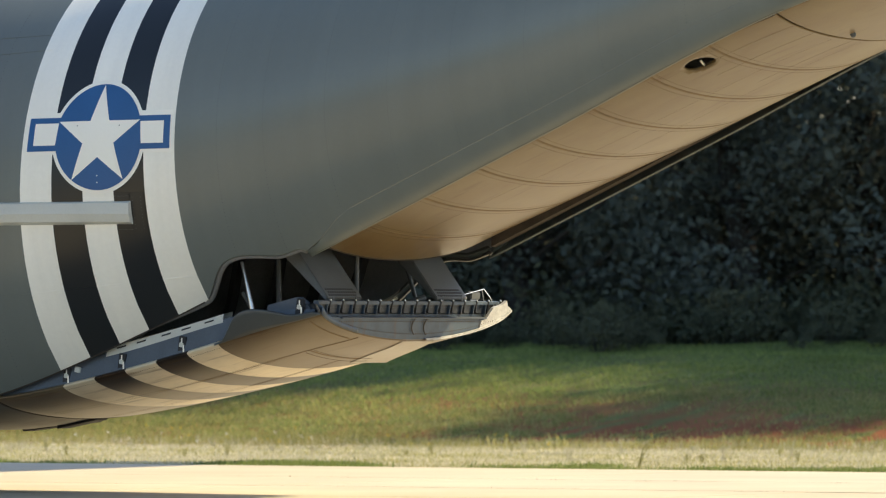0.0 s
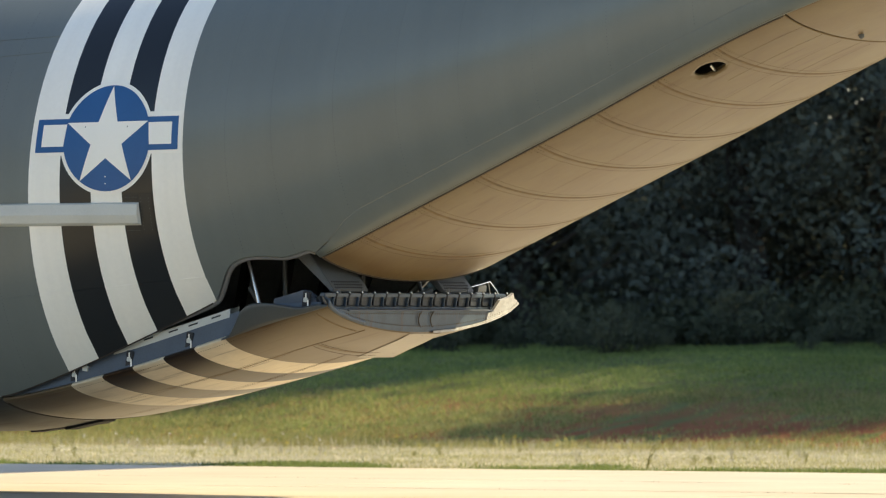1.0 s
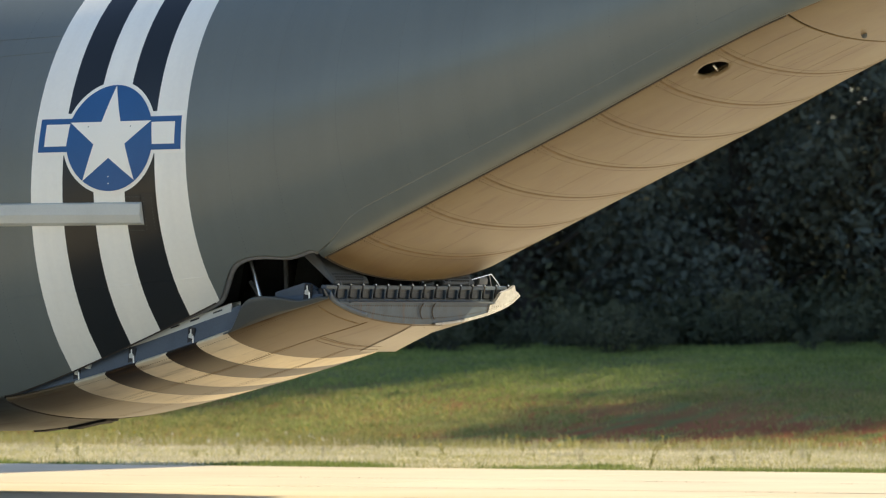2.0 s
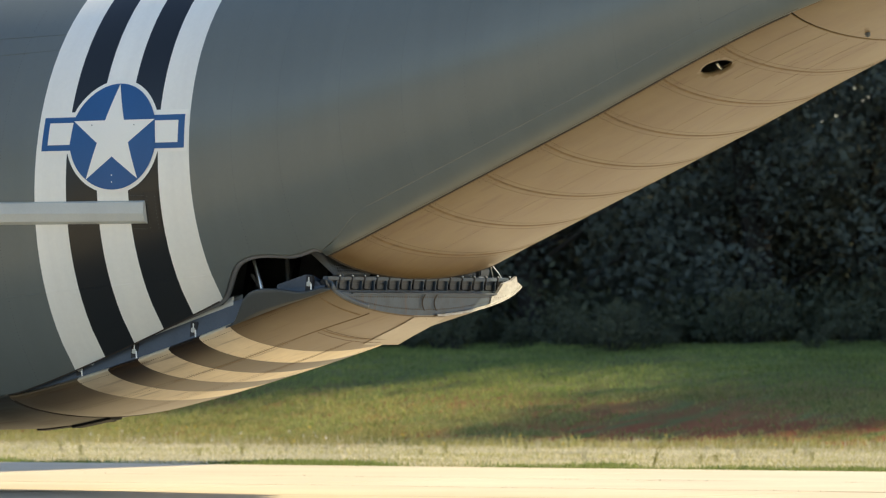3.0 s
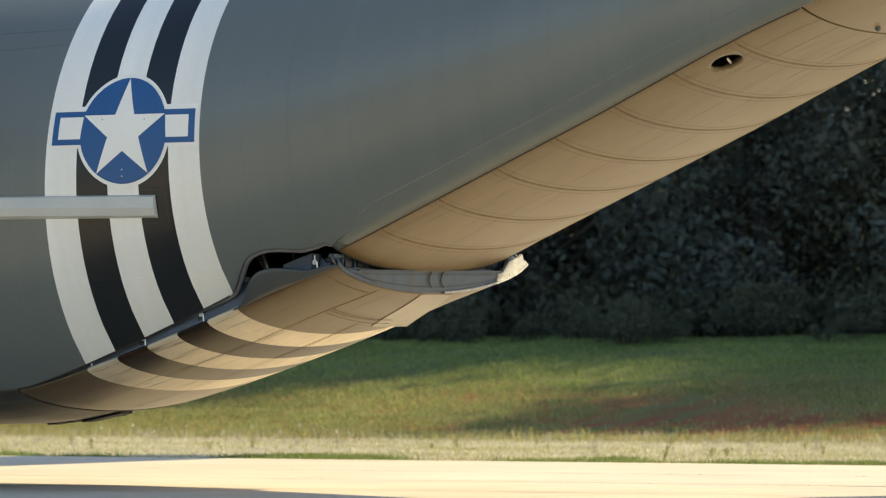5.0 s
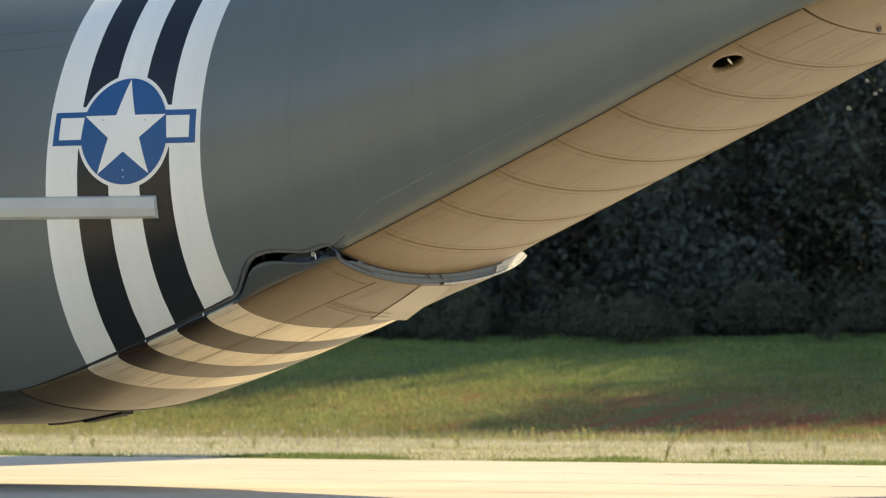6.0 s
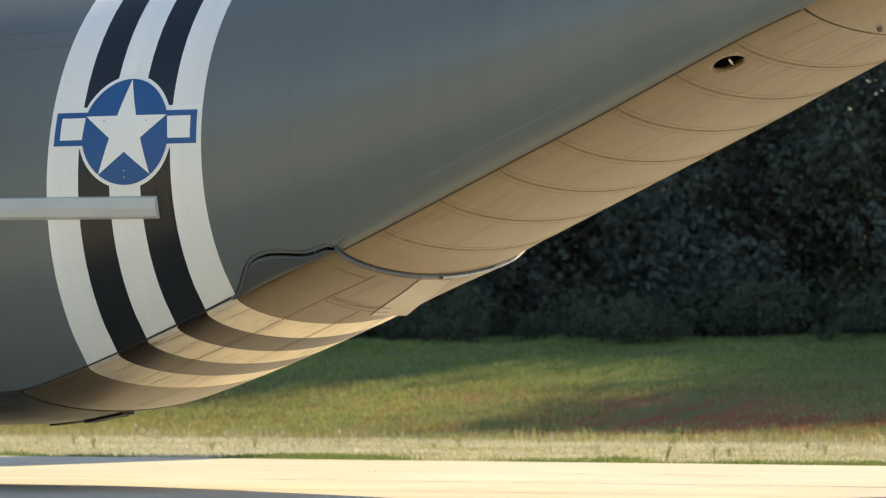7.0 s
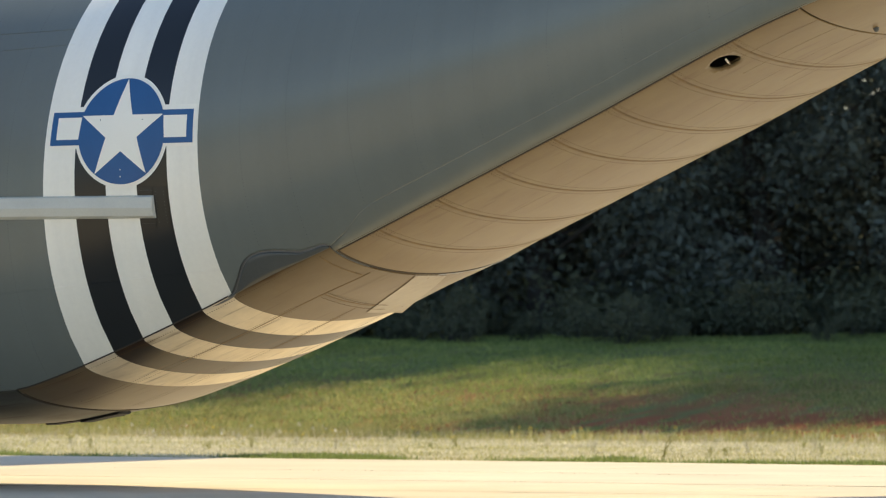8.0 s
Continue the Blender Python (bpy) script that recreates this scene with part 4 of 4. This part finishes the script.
# ---------------- grass ----------------
def blades(name, spots, mat, hmin, hmax, label, lean=0.9, per=4, width=0.006, spread=0.07):
    """Tufts of thin bent blades at the given (x, y) spots, as one mesh."""
    rng = np.random.default_rng(len(spots))
    n = len(spots)
    base = np.repeat(np.array([(x, y, ground_height(x, y)) for x, y in spots]), per, axis=0)
    m = n * per
    base[:, :2] += rng.normal(0, spread, (m, 2))
    base[:, 2] -= 0.01
    az = rng.uniform(0, 2 * np.pi, m)
    h = rng.uniform(hmin, hmax, m) * np.repeat(rng.uniform(0.6, 1.2, n), per)
    ln = rng.uniform(0.1, lean, m) * h
    d = np.stack([np.cos(az), np.sin(az), np.zeros(m)], 1)
    w = np.stack([-np.sin(az), np.cos(az), np.zeros(m)], 1) * (width * rng.uniform(0.6, 1.4, m))[:, None]
    up = np.array([0, 0, 1.0])
    mid = base + d * (ln * 0.35)[:, None] + up * (h * 0.6)[:, None]
    tip = base + d * ln[:, None] + up * h[:, None]
    vs = np.stack([base - w, base + w, mid + w * 0.7, mid - w * 0.7, tip], 1).reshape(-1, 3)
    o = np.arange(m) * 5
    quads = np.stack([o, o + 1, o + 2, o + 3], 1).tolist()
    tris = np.stack([o + 3, o + 2, o + 4], 1).tolist()
    me = bpy.data.meshes.new(name)
    me.from_pydata(vs.tolist(), [], quads + tris)
    me.materials.append(mat)
    return tagged(new(name, me), label, "grass", kind="stuff")


def island_vary(m, a, b, glow=0.4):
    """Give every blade or leaf its own shade between two colours."""
    n, l = m.node_tree.nodes, m.node_tree.links
    g = n.new("ShaderNodeNewGeometry")
    mix = n.new("ShaderNodeMixRGB")
    mix.inputs[1].default_value, mix.inputs[2].default_value = (*a, 1), (*b, 1)
    l.new(g.outputs["Random Per Island"], mix.inputs[0])
    l.new(mix.outputs[0], n[m["base"]].inputs[1])
    b = n["Principled BSDF"]
    b.inputs["Specular IOR Level"].default_value = 0.12
    tr, ms = n.new("ShaderNodeBsdfTranslucent"), n.new("ShaderNodeMixShader")
    ms.inputs[0].default_value = glow
    l.new(n[m["base"]].outputs[0], tr.inputs[0])
    l.new(b.outputs[0], ms.inputs[1])
    l.new(tr.outputs[0], ms.inputs[2])
    l.new(ms.outputs[0], n["Material Output"].inputs[0])
    return m


island_vary(M_GRASS, (0.125, 0.195, 0.06), (0.37, 0.42, 0.135), 0.5)
island_vary(M_DRY, (0.40, 0.385, 0.25), (0.66, 0.62, 0.47))
island_vary(M_LEAF, (0.102, 0.122, 0.104), (0.12, 0.14, 0.115), 0.22)
M_SCRUB = island_vary(material("scrub_leaves", (0.05, 0.06, 0.03), 0.9, bump=0), (0.075, 0.09, 0.06), (0.12, 0.13, 0.08), 0.25)
M_FRESH = island_vary(material("fresh_grass", (0.1, 0.15, 0.04), 0.75, bump=0), (0.14, 0.20, 0.05), (0.27, 0.31, 0.11))
M_OLIVE = island_vary(material("olive_grass", (0.1, 0.1, 0.03), 0.75, scale=0.3, vary=0.3, bump=0), (0.24, 0.25, 0.085), (0.48, 0.45, 0.20), 0.5)


def scatter(n, x0, x1, y0, y1, keep):
    out = []
    while len(out) < n:
        x, y = random.uniform(x0, x1), random.uniform(y0, y1)
        if random.random() < keep(x, y):
            out.append((x, y))
    return out


def view_x(y):
    """The middle of the strip of ground that lies behind the aircraft, at depth y."""
    return -0.62 * y


def in_strip(x, y):
    return -6.5 - 0.03 * y < x - view_x(y) < 6.8 + 0.06 * y


def patch(x, y, s=0.25, o=0.0):
    return 0.5 + 0.5 * noise.noise((x * s, y * s, o))


blades("dry_verge_grass", scatter(34000, -28, 2, APRON_EDGE + 0.1, BANK_FOOT - 0.7, lambda x, y: in_strip(x, y) * (0.35 + patch(x, y))), M_DRY, 0.012, 0.055,
       "pale dry mown grass beside the apron", lean=1.6)
blades("olive_verge_grass", scatter(8000, -28, 2, APRON_EDGE + 0.3, BANK_FOOT + 1.5, lambda x, y: in_strip(x, y) * max(0, patch(x, y, 0.4, 7) * 1.6 - 0.5)), M_OLIVE, 0.02, 0.06,
       "olive grass on the verge")
blades("green_edge_grass", scatter(8000, -20, 2, APRON_EDGE - 0.05, APRON_EDGE + 2.4, lambda x, y: in_strip(x, y) * max(0, patch(x, y, 0.8, 2) * 3 - 1.2 - 0.35 * (y - APRON_EDGE))), M_FRESH, 0.02, 0.10,
       "green weeds along the concrete edge")


def bare(x, y):
    """How bare the bank is: red earth low on the bank, in patches."""
    low = max(0.0, 1 - (y - BANK_FOOT) / 6.5) * min(1.0, max(0.0, (y - BANK_FOOT + 0.2) / 0.8))
    far = max(0.0, min(1.0, (x - view_x(y) + 0.3) / 3))
    scar = max(0.0, 1 - ((x - view_x(y) - 4.6) / 2.2) ** 2 - ((y - 31.4) / 2.2) ** 2)
    scar = max(scar, 0.8 * max(0.0, 1 - ((x - view_x(y) - 1.6) / 2.0) ** 2 - ((y - 29.3) / 0.8) ** 2))
    return max(0.0, min(0.92, scar * (0.4 + patch(x, y, 1.8, 8)) + low * far * 3.0 * max(0.0, patch(x, y, 1.1, 11) + 0.8 * (patch(x, y, 3.5, 4) - 0.5) - 0.2)))


blades("bank_grass", scatter(46000, -36, -8, BANK_FOOT - 0.2, BANK_TOP + 5, lambda x, y: in_strip(x, y) * (1 - bare(x, y)) ** 1.2 * (0.4 + 0.6 * patch(x, y, 0.6, 5))), M_GRASS, 0.02, 0.065,
       "short green grass on the bank")
blades("bank_dry_grass", scatter(19000, -36, -8, BANK_FOOT - 1.2, BANK_FOOT + 5, lambda x, y: in_strip(x, y) * (1 - bare(x, y)) * max(0, patch(x, y, 0.5, 21) * 1.7 - 0.45)), M_OLIVE, 0.02, 0.08,
       "yellowing grass low on the bank")


# taller tufts that stand up against the shaded bank
blades("tall_foot_grass", scatter(2200, -36, -8, BANK_FOOT - 2.2, BANK_FOOT + 0.4, lambda x, y: in_strip(x, y) * max(0, patch(x, y, 0.9, 31) * 2.2 - 0.6)), M_OLIVE, 0.07, 0.20,
       "taller seeding grass along the bank's foot", lean=0.5, per=3, width=0.004)
blades("pale_foot_grass", scatter(1000, -36, -8, BANK_FOOT - 2.0, BANK_FOOT, lambda x, y: in_strip(x, y) * max(0, patch(x, y, 1.1, 17) * 2.4 - 0.8)), M_DRY, 0.05, 0.16,
       "pale dry grass along the bank's foot", lean=0.6, per=3, width=0.004)
M_MOSS = material("brown_moss", (0.12, 0.095, 0.055), 0.95, scale=5, vary=0.4, bump=0)
for y in (3.9, 7.7):
    spots = [(x, y + random.gauss(0, 0.04)) for x in (random.uniform(-14, 6) for _ in range(900)) if patch(x, y, 0.9, 13) > 0.42]
    blades("joint_weeds", [(x, yy) for x, yy in spots], M_MOSS, 0.04, 0.056, "brown weeds in an apron joint", lean=1.0, per=3, width=0.006, spread=0.025)


# weeds and small flowers
def tube(bm, pts, radii, seg=5):
    """One bent tapering stem."""
    rows = []
    for k, (q, r) in enumerate(zip(pts, radii)):
        d = (pts[min(k + 1, len(pts) - 1)] - pts[max(k - 1, 0)]).normalized()
        a = d.orthogonal().normalized()
        b = d.cross(a)
        rows.append([bm.verts.new(q + a * (r * math.cos(6.283 * i / seg)) + b * (r * math.sin(6.283 * i / seg))) for i in range(seg)])
    for r0, r1 in zip(rows, rows[1:]):
        for i in range(seg):
            bm.faces.new((r0[i], r0[(i + 1) % seg], r1[(i + 1) % seg], r1[i]))


def weed(x, y, h, mat, name, label, stems=5, slant=0.0):
    top = tagged(new(name), label, "weed")
    top.location = (x, y, ground_height(x, y) - 0.02)
    seeds = bmesh.new()
    for k in range(stems):
        bm = bmesh.new()
        a, ln = random.uniform(0, 6.28), random.uniform(0.05, 0.3) * h
        p0 = Vector((random.gauss(0, 0.012), random.gauss(0, 0.012), 0))
        p1 = p0 + Vector((math.cos(a) * ln * 0.4 + slant * h * 0.3, math.sin(a) * ln * 0.4, h * random.uniform(0.4, 0.6)))
        p2 = p0 + Vector((math.cos(a) * ln + slant * h, math.sin(a) * ln, h * random.uniform(0.8, 1.0)))
        tube(bm, [p0, p1, p2], (0.005, 0.004, 0.0015))
        part("stem", bm, mat, top)
        for _ in range(12):
            q = p1.lerp(p2, random.uniform(0.35, 1.0)) + Vector((random.gauss(0, 0.018), random.gauss(0, 0.018), random.gauss(0, 0.015)))
            d = Vector((random.gauss(0, 1), random.gauss(0, 1), random.gauss(0, 1))).normalized() * random.uniform(0.008, 0.016)
            e = d.orthogonal().normalized() * 0.004
            seeds.faces.new([seeds.verts.new(q + v) for v in (-d, e, d, -e)])
    part("seed_head", seeds, mat, top)["kind"] = "stuff"
    return top


def spot(u, y):
    """A spot u metres across the view from the strip's middle."""
    return view_x(y) + u * 1.18, y


weed(*spot(2.55, 14.6), 0.42, M_OLIVE, "tall_weed", "tall dry seeding weed in the verge", 4, 0.35)
for k in range(26):
    x, y = spot(random.uniform(-5.2, 5.2), random.uniform(17, 28.2))
    weed(x, y, random.uniform(0.08, 0.2), random.choice((M_OLIVE, M_DRY)), "weed", "small seeding weed in the verge", 4)
M_YELLOW = material("yellow_petals", (0.65, 0.48, 0.05), 0.6, bump=0)
M_PETAL = material("white_petals", (0.75, 0.73, 0.66), 0.6, bump=0)


def flower(mat, label):
    bm = bmesh.new()
    for k in range(4):
        a = k * 1.57
        bmesh.ops.create_icosphere(bm, subdivisions=1, radius=0.0075, matrix=Matrix.Translation((0.008 * math.cos(a), 0.014 * math.sin(a), 0.2 + 0.012 * (k % 3))))
    top = tagged(new("flower"), label, "flower", group="verge flowers")
    part("petals", bm, mat, top)
    bm = bmesh.new()
    rod(bm, (0, 0, -0.1), (0.0, 0, 0.2), 0.004, 0.003, 5)
    part("stem", bm, M_OLIVE, top)
    return top


for mat, label, n, u0, u1 in ((M_YELLOW, "small yellow flower in the verge", 26, -5, 5.5), (M_PETAL, "small white flower at the bank's foot", 16, -4.5, -1.0)):
    first = flower(mat, label)
    for k in range(n):
        x, y = spot(random.uniform(u0, u1), random.uniform(25, 29.5))
        m = pose(x, y, ground_height(x, y) + random.uniform(-0.16, -0.03), 0, 0, random.uniform(0, 360))
        if k:
            copy_thing(first, m)
        else:
            first.matrix_basis = m


# ---------------- woods ----------------
def leaf_mesh(name, clumps, per, size, seed, mat=None, fill=1.0):
    rng = np.random.default_rng(seed)
    c = np.repeat(np.array([q[:3] for q in clumps]), per, axis=0)
    r = np.repeat(np.array([q[3] for q in clumps]), per)
    m = len(c)
    d = rng.normal(0, 1, (m, 3))
    d /= np.linalg.norm(d, axis=1)[:, None]
    inner = rng.random(m) < 0.22
    p = c + d * (r * np.where(inner, 0.55, 1.0) * rng.uniform(0.35, 1.0, m) ** 0.6)[:, None]
    a = rng.normal(0, 1, (m, 3))
    a /= np.linalg.norm(a, axis=1)[:, None]
    b = np.cross(a, rng.normal(0, 1, (m, 3)))
    b /= np.linalg.norm(b, axis=1)[:, None]
    s = (size * np.where(inner, fill, 1.0) * rng.uniform(0.5, 1.4, m))[:, None]
    vs = np.stack([p - a * s, p + b * s * 0.5, p + a * s, p - b * s * 0.5], 1).reshape(-1, 3)
    o = np.arange(m) * 4
    me = bpy.data.meshes.new(name)
    me.from_pydata(vs.tolist(), [], np.stack([o, o + 1, o + 2, o + 3], 1).tolist())
    me.materials.append(mat or M_LEAF)
    return me


def tree(seed, h):
    rnd = random.Random(seed)
    top = tagged(new("broadleaf_tree"), "dark dense broadleaf tree at the edge of the woods", "tree", group="trees of the woods")
    bm = bmesh.new()
    pts = [Vector((0, 0, -0.2))]
    for k in range(1, 7):
        pts.append(Vector((rnd.gauss(0, 0.12) * k ** 0.5, rnd.gauss(0, 0.12) * k ** 0.5, h * 0.8 * k / 6)))
    for k in range(6):
        rod(bm, pts[k], pts[k + 1], 0.24 * (1 - k / 7), 0.24 * (1 - (k + 1) / 7), 9)
    clumps = []
    for k in range(40):
        t = rnd.uniform(0.06, 1.0)
        z = h * t
        a = rnd.uniform(0, 6.28)
        reach = (0.9 + 2.2 * math.sin(math.pi * min(1, t * 0.85 + 0.12))) * rnd.uniform(0.5, 1.1)
        tip = Vector((math.cos(a) * reach, math.sin(a) * reach, z))
        root = Vector((0, 0, max(0.3, z - reach * 0.5)))
        rod(bm, root, tip, 0.05, 0.015, 5)
        clumps.append((*tip, rnd.uniform(0.6, 1.15)))
        clumps.append((*(root.lerp(tip, 0.55)), rnd.uniform(0.5, 0.9)))
    part("trunk", bm, M_BARK, top)
    crown = new("crown", leaf_mesh("crown", clumps, 220, 0.056, seed, fill=1.55))
    crown.parent = top
    return top


def shrub(seed):
    rnd = random.Random(seed)
    top = tagged(new("shrub"), "dark scrubby bush before the woods", "shrub", group="scrub before the woods")
    bm = bmesh.new()
    clumps = []
    for k in range(12):
        a, ln = rnd.uniform(0, 6.28), rnd.uniform(0.2, 0.8)
        tip = Vector((math.cos(a) * ln, math.sin(a) * ln, rnd.uniform(0.35, 1.2)))
        rod(bm, (0, 0, -0.1), tip, 0.015, 0.005, 5)
        clumps.append((*tip, rnd.uniform(0.15, 0.32)))
        clumps.append((*(tip * 0.6), rnd.uniform(0.2, 0.35)))
    part("stem", bm, M_BARK, top)
    leaves = new("leaves", leaf_mesh("leaves", clumps, 40, 0.05, seed, M_SCRUB))
    leaves.parent = top
    return top


random.seed(5)
TREES = [tree(k, h) for k, h in enumerate((9.2, 10.0, 10.6, 14.8, 16.2, 8.5))]
# trees out of view, added so their shade breaks up the sun on the bank
places = [(-3.3, 45.2, 4), (-2.6, 44.4, 3), (-2.0, 45.4, 4), (-1.5, 44.4, 3), (-3.0, 43.8, 4), (-0.7, 45.4, 4), (-5.2, 46.4, 3), (-4.4, 44.6, 3), (-4.0, 45.8, 3),      # a tall clump
          (-14.6, 44.6, 4), (-14.0, 45.0, 3), (-15.6, 45.4, 3), (-16.6, 44.2, 4), (-17.8, 45.2, 3)]
for row, (y, step, n) in enumerate(((44.5, 2.7, 18), (47.5, 3.3, 16), (51.5, 4.6, 11), (56.5, 7.5, 6))):
    for k in range(n):
        x = -46 + row * 2.5 + k * step + random.uniform(-0.9, 0.9)
        if row == 0 and (-6.8 < x < 1.6 or -19 < x < -13.5):
            continue
        places.append((x, y + random.uniform(-0.8, 0.8), 5 if row == 0 and -13.5 < x < -6 else (k + row) % 3 if row < 2 else 3 + k % 2))
seen_kinds = set()
for x, y, kind in places:
    m = pose(x, y, ground_height(x, y) - 0.05, 0, 0, random.uniform(0, 360))
    if kind in seen_kinds:
        copy_thing(TREES[kind], m)
    else:
        TREES[kind].matrix_basis = m
        seen_kinds.add(kind)
# the depth of the woods behind the trees
rngw = random.Random(9)
mass = []
for k in range(900):
    x, y = rngw.uniform(-75, 25), rngw.uniform(62, 74)
    mass.append((x, y, rngw.uniform(0.3, 15), rngw.uniform(1.0, 1.8)))
for k in range(420):
    mass.append((rngw.uniform(-60, 15), rngw.uniform(49, 60), rngw.uniform(1.2, 3.0), rngw.uniform(0.8, 1.3)))
# unseen belt behind the viewpoint, added to dim the horizon the hull reflects
far = []
for k in range(1500):
    far.append((rngw.uniform(-260, 170), -128 - rngw.uniform(0, 14), rngw.uniform(0.5, 15) * rngw.uniform(0.6, 1.0), rngw.uniform(1.5, 2.8)))
tagged(new("unseen_woods", leaf_mesh("unseen_woods", far, 40, 0.8, 78)), "unseen dark belt of leaves, added to darken the hull's reflections", "woods", kind="stuff")
tagged(new("deep_woods", leaf_mesh("deep_woods", mass, 150, 0.36, 77)), "dark depth of the woods behind the trees", "woods", kind="stuff")
low = []
for k in range(330):
    y = rngw.uniform(42.5, 49)
    x = view_x(y) + rngw.uniform(-10, 14)
    low.append((x, y, ground_height(x, y) + rngw.uniform(0.1, 0.75), rngw.uniform(0.3, 0.6)))
tagged(new("undergrowth", leaf_mesh("undergrowth", low, 70, 0.07, 79, M_SCRUB)), "dark undergrowth at the foot of the woods", "undergrowth", kind="stuff")
SHRUBS = [shrub(40 + k) for k in range(4)]
for k in range(52):
    y = random.uniform(39.0, 43.5)
    x = view_x(y) + random.uniform(-9, 11)
    m = pose(x, y, ground_height(x, y) - 0.03, 0, 0, random.uniform(0, 360)) @ Matrix.Scale(random.uniform(0.45, 1.15), 4)
    if k < 4:
        SHRUBS[k].matrix_basis = m
    else:
        copy_thing(SHRUBS[k % 4], m)

motions()
